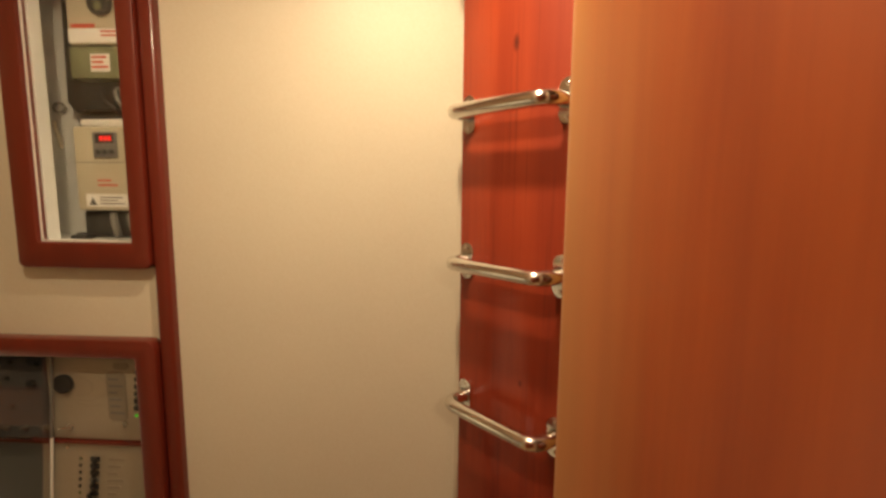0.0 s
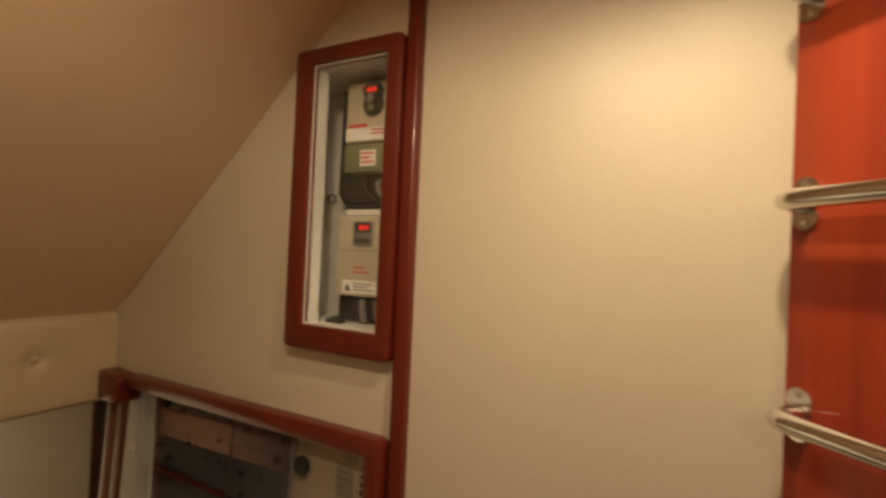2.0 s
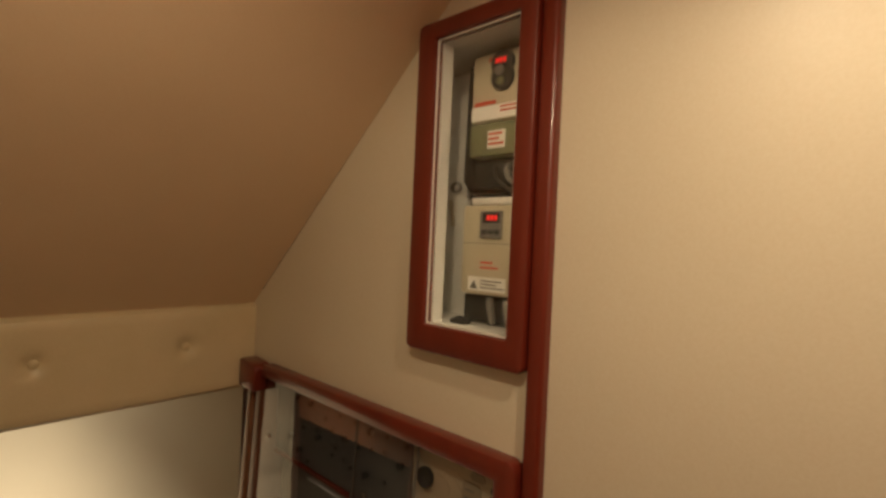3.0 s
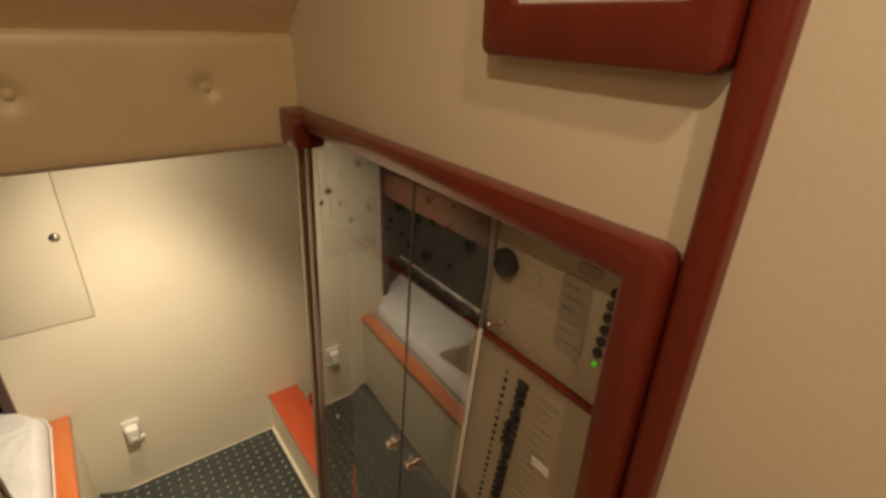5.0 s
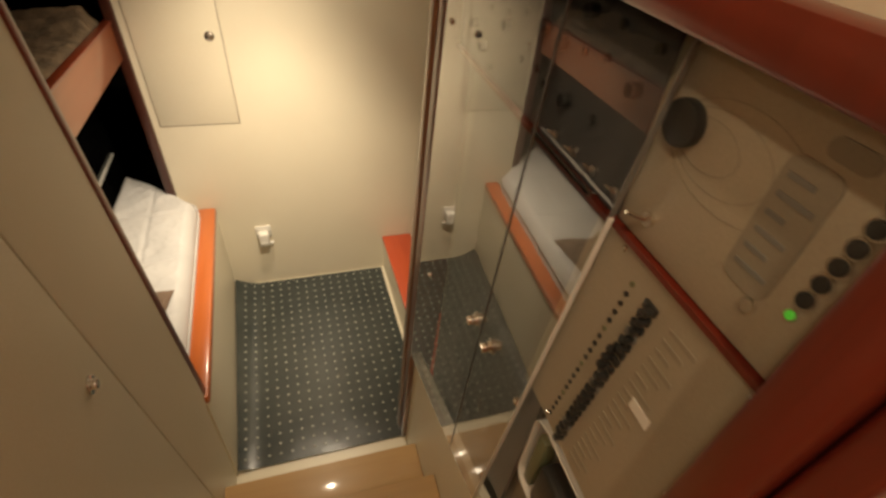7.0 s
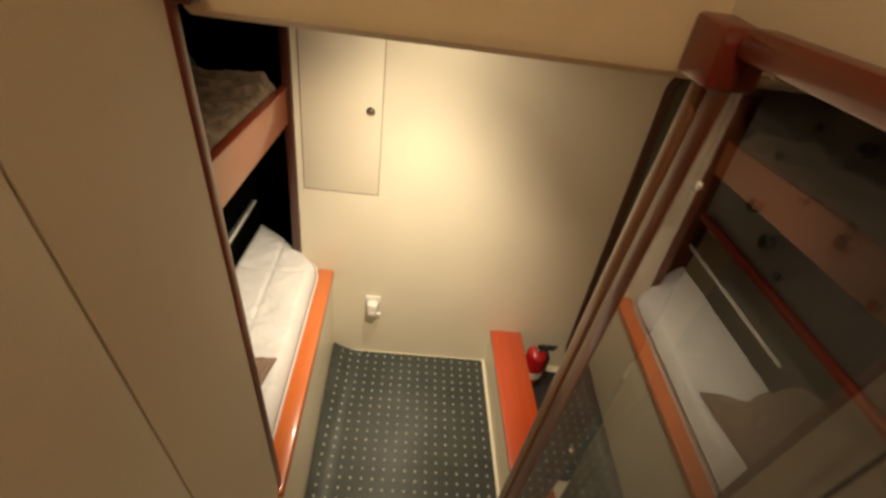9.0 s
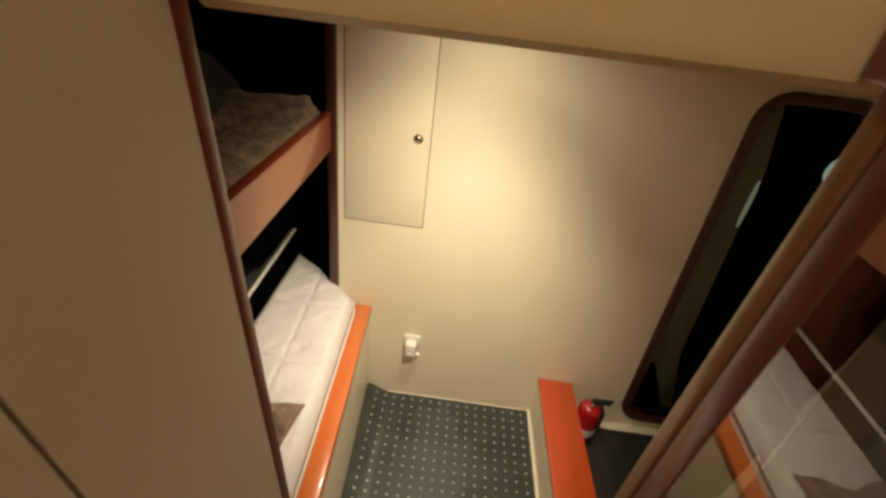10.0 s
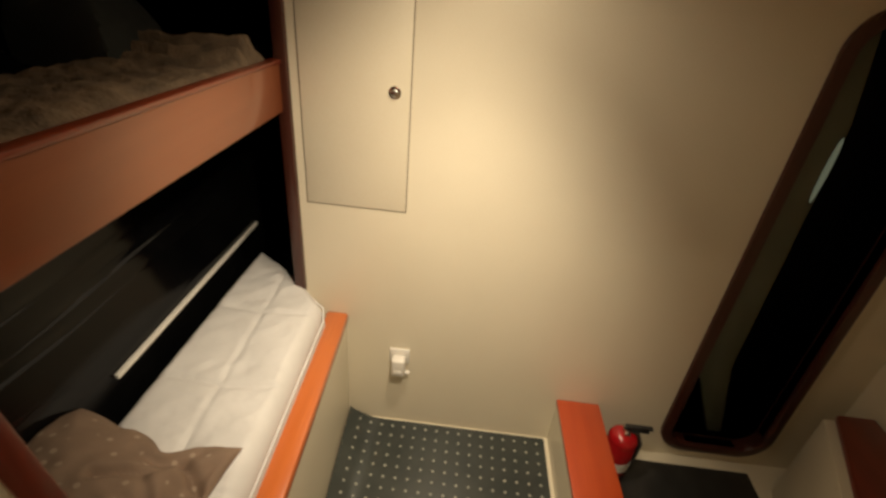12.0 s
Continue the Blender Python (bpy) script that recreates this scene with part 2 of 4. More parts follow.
def prism(bm, pts, axis, a, b, bev=0.0):
    """A polygon in the plane across an axis, thickened from a to b along it. axis 1: points are (x, z); 2: (x, y); 0: (y, z)."""
    def place(p, v):
        return {0: (v, p[0], p[1]), 1: (p[0], v, p[1]), 2: (p[0], p[1], v)}[axis]
    lo = [bm.verts.new(place(p, a)) for p in pts]
    hi = [bm.verts.new(place(p, b)) for p in pts]
    faces = [bm.faces.new(lo), bm.faces.new(hi)]
    n = len(pts)
    for i in range(n):
        faces.append(bm.faces.new((lo[i], lo[(i + 1) % n], hi[(i + 1) % n], hi[i])))
    bmesh.ops.recalc_face_normals(bm, faces=faces)
    if bev:
        es = list({e for f in faces for e in f.edges})
        bmesh.ops.bevel(bm, geom=es, offset=bev, segments=2, profile=0.5, affect="EDGES")
    return bm


def rounded(u0, u1, v0, v1, r, n=6):
    pts = []
    for cu, cv, a in ((u1 - r, v1 - r, 0), (u0 + r, v1 - r, 90), (u0 + r, v0 + r, 180), (u1 - r, v0 + r, 270)):
        for i in range(n + 1):
            t = radians(a + 90 * i / n)
            pts.append((cu + r * math.cos(t), cv + r * math.sin(t)))
    return pts


def ring(bm, outer, inner, axis, a, b, bev=0.0):
    """A frame between two outlines with as many points."""
    def place(p, v):
        return {0: (v, p[0], p[1]), 1: (p[0], v, p[1]), 2: (p[0], p[1], v)}[axis]
    vs = [[bm.verts.new(place(p, v)) for p in o] for o, v in ((outer, a), (outer, b), (inner, b), (inner, a))]
    n, faces = len(outer), []
    for i in range(n):
        j = (i + 1) % n
        for k in range(4):
            k2 = (k + 1) % 4
            faces.append(bm.faces.new((vs[k][i], vs[k][j], vs[k2][j], vs[k2][i])))
    bmesh.ops.recalc_face_normals(bm, faces=faces)
    if bev:
        es = [e for e in {e for f in faces for e in f.edges} if any(e.verts[0] in q and e.verts[1] in q for q in vs)]
        bmesh.ops.bevel(bm, geom=es, offset=bev, segments=2, profile=0.5, affect="EDGES")
    return bm


def cyl(bm, p, q, r0, r1=None, n=20, bev=0.0):
    p, q = Vector(p), Vector(q)
    d = q - p
    m = Matrix.Translation((p + q) / 2) @ d.to_track_quat("Z", "Y").to_matrix().to_4x4()
    r = bmesh.ops.create_cone(bm, cap_ends=True, segments=n, radius1=r0, radius2=r0 if r1 is None else r1, depth=d.length, matrix=m)
    if bev:
        caps = [f for f in {f for v in r["verts"] for f in v.link_faces} if len(f.verts) == n]
        bmesh.ops.bevel(bm, geom=list({e for f in caps for e in f.edges}), offset=bev, segments=2, profile=0.5, affect="EDGES")
    return bm


def dome(bm, c, r, squash=1.0, n=12, axis=(0, 0, 1)):
    m = Matrix.Translation(c) @ Vector(axis).to_track_quat("Z", "Y").to_matrix().to_4x4() @ Matrix.Diagonal((1, 1, squash, 1))
    bmesh.ops.create_uvsphere(bm, u_segments=n, v_segments=n // 2 + 2, radius=r, matrix=m)
    return bm


def tube(bm, pts, r, n=12):
    """A round bar along a line of points."""
    pts = [Vector(p) for p in pts]
    rings, up = [], None
    for i, p in enumerate(pts):
        d = (pts[min(i + 1, len(pts) - 1)] - pts[max(i - 1, 0)]).normalized()
        if up is None:
            up = d.orthogonal().normalized()
        up = (up - d * up.dot(d)).normalized()
        side = d.cross(up)
        rings.append([bm.verts.new(p + r * (math.cos(t) * up + math.sin(t) * side)) for t in [2 * math.pi * k / n for k in range(n)]])
    for a, b in zip(rings, rings[1:]):
        for k in range(n):
            bm.faces.new((a[k], a[(k + 1) % n], b[(k + 1) % n], b[k]))
    bm.faces.new(rings[0][::-1])
    bm.faces.new(rings[-1])
    bmesh.ops.recalc_face_normals(bm, faces=bm.faces)
    return bm


def mesh(name, bm, material, smooth=True, crease=35):
    me = bpy.data.meshes.new(name)
    bmesh.ops.recalc_face_normals(bm, faces=bm.faces)
    bm.to_mesh(me)
    bm.free()
    me.materials.append(material)
    if smooth:
        me.polygons.foreach_set("use_smooth", [True] * len(me.polygons))
        me.set_sharp_from_angle(angle=radians(crease))
    return new(name, me)


def part(name, bm, material, parent, label="", smooth=True):
    ob = mesh(name, bm, material, smooth)
    ob.parent = parent
    ob.matrix_parent_inverse = Matrix.Translation(-parent.location) if parent.type == "EMPTY" else Matrix.Identity(4)
    if label:
        tagged(ob, label)
    return ob


def thing(name, at, label, category, group="", kind=""):
    e = new(name)
    e.empty_display_size = 0.05
    e.location = at
    return tagged(e, label, category, group, kind)


def setting(name, bm, material, label, category):
    return tagged(mesh(name, bm, material), label, category, kind="structure")


def B():
    return bmesh.new()


# Raked edges of the companionway, by height.
def edge_left(z):
    return 1.300 + (z - 2.06) * 0.100


def edge_right(z):
    return 1.300 + (z - 2.07) * 0.090


def joint_left(z):
    return 1.673 + (z - 1.88) * 0.140


def slope_z(x):
    return 2.315 + 0.900 * (x - 1.275)


CEIL = 3.12
UP = 0.95
WALL = 1.318
SLOPE_X = 1.275 + (CEIL - 2.315) / 0.900

# ---- structure: lower cabin ----
D0, D1, DZ0, DZ1 = 1.955, 2.345, 0.095, 1.80
bm = B()
bx(bm, -0.04, 0, 0.362, D0, -0.02, 2.07)
bx(bm, -0.04, 0, D0, D1, -0.02, DZ0)
bx(bm, -0.04, 0, D0, D1, DZ1, 2.07)
bx(bm, -0.04, 0, D1, 2.60, -0.02, 2.07)
setting("wall_forward", bm, FARCREAM, "cream painted forward bulkhead with a flush locker hatch", "wall")
bm = B()
bx(bm, -0.9, 1.37, 0.40, 2.6, -0.04, 0)
setting("floor", bm, FARCREAM, "cream painted cabin sole around the rubber mat", "floor")
bm = B()
bx(bm, -0.04, 1.235, -0.5, 2.6, 2.072, 2.11)
setting("ceiling", bm, HEADCLOTH, "tan vinyl deckhead over the lower cabin", "ceiling")
bm = B()
bx(bm, -0.04, 1.36, 2.6, 2.64, -0.04, 2.11)
bx(bm, 1.32, 1.36, 1.44, 2.6, -0.04, 2.11)
setting("wall_starboard", bm, CREAM, "cream laminate wall beyond the low wooden coaming", "wall")

# ---- structure: companionway ----
bm = B()
prism(bm, [(edge_left(0) + 0.03, 0), (edge_left(2.31) + 0.03, 2.31), (edge_left(2.31) + 0.03, slope_z(1.36)), (joint_left(2.40), slope_z(joint_left(2.40))), (joint_left(0), 0)], 1, 0.535, 0.558)
setting("wall_port", bm, CREAM, "cream laminate side wall of the companionway", "wall")
bm = B()
prism(bm, [(1.275, 2.128), (2.262, 2.128), (2.262, 2.355), (1.275, 2.355)], 1, WALL, WALL + 0.025)
prism(bm, [(1.275, 2.355), (2.026, 2.355), (2.026, slope_z(2.026)), (1.322, 2.355)][1:] + [(1.30, 2.355)], 1, WALL, WALL + 0.025)
prism(bm, [(2.026, 2.93), (2.262, 2.93), (2.262, CEIL), (SLOPE_X, CEIL), (2.026, slope_z(2.026))], 1, WALL, WALL + 0.025)
bx(bm, 2.230, 2.262, WALL, WALL + 0.025, 2.355, 2.93)
setting("wall_starboard_upper", bm, CREAM, "cream laminate wall around the electrical panels", "wall")
setting("wall_ladder_side", bx(B(), 2.29, 2.90, WALL, WALL + 0.03, UP, CEIL), CREAM, "plain cream laminate wall panel beside the ladder", "wall")
bm = B()
prism(bm, [(1.275, 2.315), (SLOPE_X, CEIL), (SLOPE_X, CEIL + 0.03), (1.255, 2.345)], 1, -0.2, WALL)
bx(bm, SLOPE_X, 3.9, -1.4, WALL + 0.03, CEIL, CEIL + 0.03)
setting("ceiling_upper", bm, HEADCLOTH, "tan headliner sloping up from the padded header", "ceiling")
bm = B()
bx(bm, 2.09, 3.9, -1.4, WALL, UP - 0.03, UP)
setting("floor_upper", bm, TREADWOOD, "pale wooden floor of the raised wheelhouse", "floor")
# Walls out of view, added; their dark wood cuts and warms bounced light.
bm = B()
bx(bm, 2.35, 2.38, -1.4, 0.53, UP, CEIL)
bx(bm, 2.38, 3.9, -1.43, -1.4, UP, CEIL)
bx(bm, 3.9, 3.93, -1.4, 1.36, UP, CEIL)
bx(bm, 3.10, 3.9, 1.33, 1.36, UP, CEIL)
setting("wall_aft_unseen", bm, PANELWOOD, "unseen added wood walls closing the wheelhouse, dark to cut bounced light", "wall")

stairs = thing("stairs", (1.9, 0.95, 0), "pale oak companionway steps with cream risers", "stairs", kind="structure")
for i in range(3):
    z, x = 0.24 * (i + 1), 1.365 + 0.245 * i
    part("tread", bx(B(), x, x + 0.27, 0.562, 1.322, z - 0.03, z, 0.006), TREADWOOD, stairs)
    part("riser", bx(B(), x + 0.02, x + 0.035, 0.562, 1.322, z - 0.24, z - 0.03), CREAM, stairs)
part("riser", bx(B(), 2.095, 2.11, 0.562, 1.322, 0.72, UP - 0.03), CREAM, stairs)

# ---- lower cabin: built-in things ----
hatch = thing("locker_hatch", (0, 0.565, 1.075), "flush cream locker hatch with a round push-button knob in the bulkhead", "hatch")
part("door", bx(B(), -0.004, 0.003, 0.392, 0.738, 1.080, 1.900, 0.002), FARCREAM, hatch)
part("gap", ring(B(), rounded(0.3885, 0.7415, 1.0765, 1.9035, 0.002, 1), rounded(0.392, 0.738, 1.080, 1.900, 0.002, 1), 0, 0.0005, 0.0012), JOINT, hatch, "dark joint around the hatch")
bm = B()
cyl(bm, (0.002, 0.690, 1.485), (0.006, 0.690, 1.485), 0.020, n=24, bev=0.002)
knob = part("knob", bm, CHROME, hatch, "polished steel push knob")
part("button", dome(cyl(B(), (0.006, 0.690, 1.485), (0.014, 0.690, 1.485), 0.012, n=20), (0.014, 0.690, 1.485), 0.012, 0.4, 12, (1, 0, 0)), CHROME, knob)

plug = thing("wall_night_light", (0.02, 0.742, 0.33), "small white plastic plug-in night light in a wall socket", "night light")
part("socket_plate", bx(B(), 0.0, 0.010, 0.700, 0.784, 0.368, 0.443, 0.004), WHITEPLASTIC, plug)
part("body", bx(B(), 0.010, 0.055, 0.714, 0.770, 0.328, 0.418, 0.010, 3), WHITEPLASTIC, plug)
part("lens", bx(B(), 0.020, 0.058, 0.722, 0.762, 0.340, 0.368, 0.008, 3), WHITEPLASTIC, plug)
part("switch", bx(B(), 0.018, 0.036, 0.770, 0.790, 0.328, 0.342, 0.003), WHITEPLASTIC, plug)

# Rubber mat with raised studs; its corner by the bunk curls up.
def mat_z(x, y):
    c = max(0.0, (0.67 - y) / 0.14)
    return 0.004 + 0.055 * min(1.0, c) ** 2 * (1.0 - 0.35 * min(1.0, x / 1.2))


mat_thing = thing("rubber_mat", (0.6, 1.0, 0), "dark grey studded rubber mat with one edge curling up", "mat")
bm = B()
NX, NY = 40, 34
grid = [[bm.verts.new((0.012 + 1.19 * i / NX, 0.527 + 0.040 * i / NX + (0.895 - 0.018 * i / NX) * j / NY, 0)) for j in range(NY + 1)] for i in range(NX + 1)]
for row in grid:
    for v in row:
        v.co.z = mat_z(v.co.x, v.co.y) + 0.001 * noise.noise(v.co * 9)
for i in range(NX):
    for j in range(NY):
        bm.faces.new((grid[i][j], grid[i + 1][j], grid[i + 1][j + 1], grid[i][j + 1]))
geo = bmesh.ops.extrude_face_region(bm, geom=bm.faces[:])
for v in [g for g in geo["geom"] if isinstance(g, bmesh.types.BMVert)]:
    v.co.z += 0.004
part("sheet", bm, RUBBER, mat_thing)
bm = B()
for i in range(23):
    for j in range(17):
        x, y = 0.045 + 0.0505 * i, 0.578 + 0.0505 * j + 0.016 * (0.045 + 0.0505 * i)
        z = mat_z(x, y) + 0.004
        bottom = [bm.verts.new((x + 0.0080 * math.cos(a), y + 0.0080 * math.sin(a), z - 0.002)) for a in [math.pi * k / 4 for k in range(8)]]
        mid = [bm.verts.new((x + 0.0054 * math.cos(a), y + 0.0054 * math.sin(a), z + 0.0022)) for a in [math.pi * k / 4 for k in range(8)]]
        top = bm.verts.new((x, y, z + 0.0028))
        for k in range(8):
            bm.faces.new((bottom[k], bottom[(k + 1) % 8], mid[(k + 1) % 8], mid[k]))
            bm.faces.new((mid[k], mid[(k + 1) % 8], top))
tagged(part("studs", bm, STUD, mat_thing, "rows of small raised studs"), kind="stuff")

# Low coaming with a red wooden top on the starboard side.
coaming = thing("coaming_box", (0.6, 1.52, 0), "low cream coaming box with a red cherry wood top", "step box")
part("body", prism(B(), [(0.002, 1.440), (1.30, 1.462), (1.30, 1.605), (0.002, 1.605)], 2, 0.0, 0.243), FARCREAM, coaming)
part("top", prism(B(), [(0.004, 1.432), (1.30, 1.455), (1.30, 1.640), (0.004, 1.614)], 2, 0.243, 0.265, 0.005), SILLWOOD, coaming)

# Lower berth.
def rail_y(x):
    return 0.528 + 0.038 * x


berth = thing("lower_berth", (0.6, 0.3, 0), "lower bunk with cream front panel and orange cherry lee rail", "bunk")
part("front_panel", prism(B(), [(0.002, rail_y(0) - 0.03), (1.21, rail_y(1.21) - 0.03), (1.21, rail_y(1.21) - 0.01), (0.002, rail_y(0) - 0.01)], 2, 0.0, 0.572), FARCREAM, berth)
part("rail", prism(B(), [(0.004, rail_y(0) - 0.088), (1.20, rail_y(1.2) - 0.088), (1.20, rail_y(1.2)), (0.004, rail_y(0))], 2, 0.560, 0.604, 0.012), RAILWOOD, berth, "orange varnished cherry rail with rounded edge")
# Base board in the shade colour, dark below the mattress.
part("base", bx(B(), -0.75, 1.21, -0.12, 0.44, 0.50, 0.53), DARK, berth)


def slab(corners, nx, ny, thick, lump, seed, edge=0.05, bulge=0.0):
    """A soft slab over four corners given as (x, y, z), rounded off at its rim; lump(u, v, x, y) lifts its top."""
    bm = B()
    c = [Vector(p) for p in corners]
    top = []
    for i in range(nx + 1):
        row = []
        for j in range(ny + 1):
            u, v = i / nx, j / ny
            p = (c[0] * (1 - u) + c[1] * u) * (1 - v) + (c[3] * (1 - u) + c[2] * u) * v
            rim = min(u * (c[1] - c[0]).length, (1 - u) * (c[1] - c[0]).length, v * (c[3] - c[0]).length, (1 - v) * (c[3] - c[0]).length)
            k = min(1.0, rim / edge)
            drop = (1 - math.sqrt(max(0.0, 1 - (1 - k) ** 2))) * thick * 0.55
            p = p + Vector((-0.74, 0.67, 0)) * (bulge * math.sin(math.pi * v) * (1 - u) ** 8)
            p = p + Vector((0, 0, lump(u, v, p.x, p.y) * k - drop))
            row.append(bm.verts.new(p))
        top.append(row)
    for i in range(nx):
        for j in range(ny):
            bm.faces.new((top[i][j], top[i + 1][j], top[i + 1][j + 1], top[i][j + 1]))
    geo = bmesh.ops.extrude_face_region(bm, geom=bm.faces[:])
    for v in [g for g in geo["geom"] if isinstance(g, bmesh.types.BMVert)]:
        v.co.z -= thick * 0.45
    return bm


def quilt(u, v, x, y):
    w = 0.0
    for line in (0.18, 0.52, 0.86):
        w = max(w, math.exp(-((x - line + 0.10 * (y - 0.3) + 0.01 * math.sin(14 * y)) / 0.011) ** 2))
    w2 = 0.7 * math.exp(-((y - 0.262 - 0.03 * x) / 0.010) ** 2)
    ridge = max(0.0, 1 - 5 * abs(noise.noise(Vector((x * 7.5 + y * 2.5, y * 1.5, 8.3)))))
    pucker = -0.008 * ridge * math.exp(-((y - 0.262 - 0.03 * x) / 0.075) ** 2)
    crease = 0.007 * noise.noise(Vector((x * 4, y * 7, 3.1))) + 0.0045 * noise.noise(Vector((x * 20 + y * 12, y * 14 - x * 6, 1.7))) + 0.002 * noise.noise(Vector((x * 52, y * 44, 6.1)))
    return 0.009 * (1 - max(w, w2)) + crease + pucker


mattress = thing("berth_mattress", (0.5, 0.27, 0.53), "white quilted cotton mattress lying on the lower bunk", "mattress")
part("ticking", slab([(0.10, 0.462, 0.705), (1.22, 0.500, 0.695), (1.22, 0.045, 0.705), (-0.25, 0.075, 0.720)], 150, 64, 0.17, quilt, 1, 0.06, 0.03), WHITECLOTH, mattress)


for zz in (0.675, 0.600):
    part("piping", tube(B(), [(-0.02, 0.335, zz), (0.085, 0.452, zz), (0.16, 0.475, zz - 0.002), (0.5, 0.486, zz - 0.003), (0.9, 0.499, zz - 0.006), (1.20, 0.508, zz - 0.008)], 0.004, 8), WHITECLOTH, mattress)


def cushion_lump(h, fold):
    def f(u, v, x, y):
        return h * math.sin(math.pi * u) ** 0.6 * math.sin(math.pi * v) ** 0.6 + fold * noise.noise(Vector((x * 11, y * 13, 5.2))) + 0.5 * fold * noise.noise(Vector((x * 30, y * 24, 2.2)))
    return f


pillow = thing("berth_pillow", (0.95, 0.2, 0.70), "taupe patterned pillow crumpled on the white mattress", "pillow")
bm = B()
NP = 80
base_m = pose(1.030, 0.195, 0.772, -13, -5, -3)
sheets = []
for side in (1, -1):
    rows_ = []
    for i in range(NP + 1):
        row = []
        for j in range(NP + 1):
            u, v = 2 * i / NP - 1, 2 * j / NP - 1
            pin = 1 - 0.10 * (1 - u * u) * abs(v) ** 3
            pin2 = 1 - 0.10 * (1 - v * v) * abs(u) ** 3
            h = 0.078 * (max(0.0, 1 - abs(u) ** 2.6) * max(0.0, 1 - abs(v) ** 2.6)) ** 0.55
            w = 0.016 * noise.noise(Vector((u * 2.2, v * 2.6, 5.2))) + 0.010 * noise.noise(Vector((u * 6 + v * 2, v * 5 - u, 2.2)))
            dent = 0.020 * math.exp(-(((u + 0.72) / 0.10) ** 2 + ((v - 0.35) / 0.5) ** 2)) + 0.014 * math.exp(-(((u + 0.35 - 0.3 * v) / 0.06) ** 2 + ((v - 0.55) / 0.4) ** 2))
            k = min(1.0, h / 0.03)
            far = math.hypot(u + 1, v - 1)
            ear = math.exp(-(far / 0.42) ** 2)
            for ua, va, ub, vb, deep in ((-0.75, 0.56, -0.56, 0.89, 0.026), (-0.36, -0.05, -0.61, 0.42, 0.022), (-0.47, 0.33, -0.30, 0.55, 0.014)):
                q = max(0.0, min(1.0, ((u - ua) * (ub - ua) + (v - va) * (vb - va)) / ((ub - ua) ** 2 + (vb - va) ** 2)))
                dent += deep * math.exp(-(((u - ua - q * (ub - ua)) ** 2 + (v - va - q * (vb - va)) ** 2) / 0.0022))
            w += 0.012 * math.sin(9 * math.atan2(1 - v, u + 1 + 1e-6)) * math.exp(-((far - 0.50) / 0.26) ** 2)
            h *= 1 - 0.35 * math.exp(-((far - 0.42) / 0.20) ** 2)
            z = side * h + (w - dent if side > 0 else 0.0) * k
            row.append(bm.verts.new(base_m @ Vector((0.30 * u * pin2 - 0.010 * ear + 0.035 * math.exp(-(((u + 1) / 0.30) ** 2 + ((v - 0.30) / 0.16) ** 2)), 0.235 * v * pin - 0.005 * ear, max(z, -0.045) + 0.030 * ear))))
        rows_.append(row)
    sheets.append(rows_)
    for i in range(NP):
        for j in range(NP):
            q = (rows_[i][j], rows_[i + 1][j], rows_[i + 1][j + 1], rows_[i][j + 1])
            bm.faces.new(q if side > 0 else q[::-1])
bmesh.ops.remove_doubles(bm, verts=bm.verts, dist=0.0006)
part("cover", bm, PILLOW, pillow)

# Upper berth.
upper = thing("upper_berth", (0.6, 0.2, 1.36), "upper bunk with a brown cherry front board", "bunk")
bm = B()
prism(bm, [(0.004, 1.395), (1.28, 1.425), (1.28, 1.592), (0.004, 1.540)], 1, 0.318, 0.340, 0.004)
part("front_board", bm, BUNKWOOD, upper, "plain brown cherry board")
part("cap", prism(B(), [(0.004, 1.540), (1.28, 1.592), (1.28, 1.604), (0.004, 1.552)], 1, 0.312, 0.346, 0.004), CAPWOOD, upper, "red varnished cap strip")
# Shade under the blanket put into the base's near-black colour.
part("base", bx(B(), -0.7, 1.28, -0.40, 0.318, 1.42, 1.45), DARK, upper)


def fur(u, v, x, y):
    roll = math.exp(-((x - 0.085) / 0.075) ** 2) * (0.4 + 0.6 * min(1.0, max(0.0, (0.312 - y) / 0.04)))
    wave = abs(math.sin(76 * x - 9 * (0.3 - y) + 2.2 * noise.noise(Vector((x * 6, y * 6, 1)))))
    fold = roll * (0.018 + 0.060 * wave ** 0.7)
    return fold + 0.022 * noise.noise(Vector((x * 4, y * 6, 7.7))) + 0.014 * abs(noise.noise(Vector((x * 13, y * 9, 2.7)))) + 0.006 * noise.noise(Vector((x * 44, y * 44, 4.4)))


blanket = thing("fleece_blanket", (0.6, 0.1, 1.45), "brown fleece blanket spread and bunched on the upper bunk", "blanket")
part("fleece", slab([(0.01, 0.312, 1.552), (1.27, 0.312, 1.60), (1.27, -0.20, 1.565), (-0.03, -0.13, 1.525)], 240, 60, 0.10, fur, 3, 0.04), FLEECE, blanket)
dark1 = thing("dark_bag", (0.25, 0.0, 1.56), "dark green cloth bag lying on the upper bunk", "bag")
part("bag_body", slab([(0.00, 0.00, 1.66), (0.24, -0.03, 1.68), (0.24, -0.30, 1.72), (0.00, -0.30, 1.72)], 24, 20, 0.20, cushion_lump(0.07, 0.03), 4, 0.09), DARKCLOTH, dark1)
dark2 = thing("dark_box", (0.85, 0.0, 1.58), "dark folded cloth box on the upper bunk", "box")
part("box_body", bx(B(), 0.72, 0.98, -0.15, 0.08, 1.585, 1.67, 0.015), DARKCLOTH, dark2)

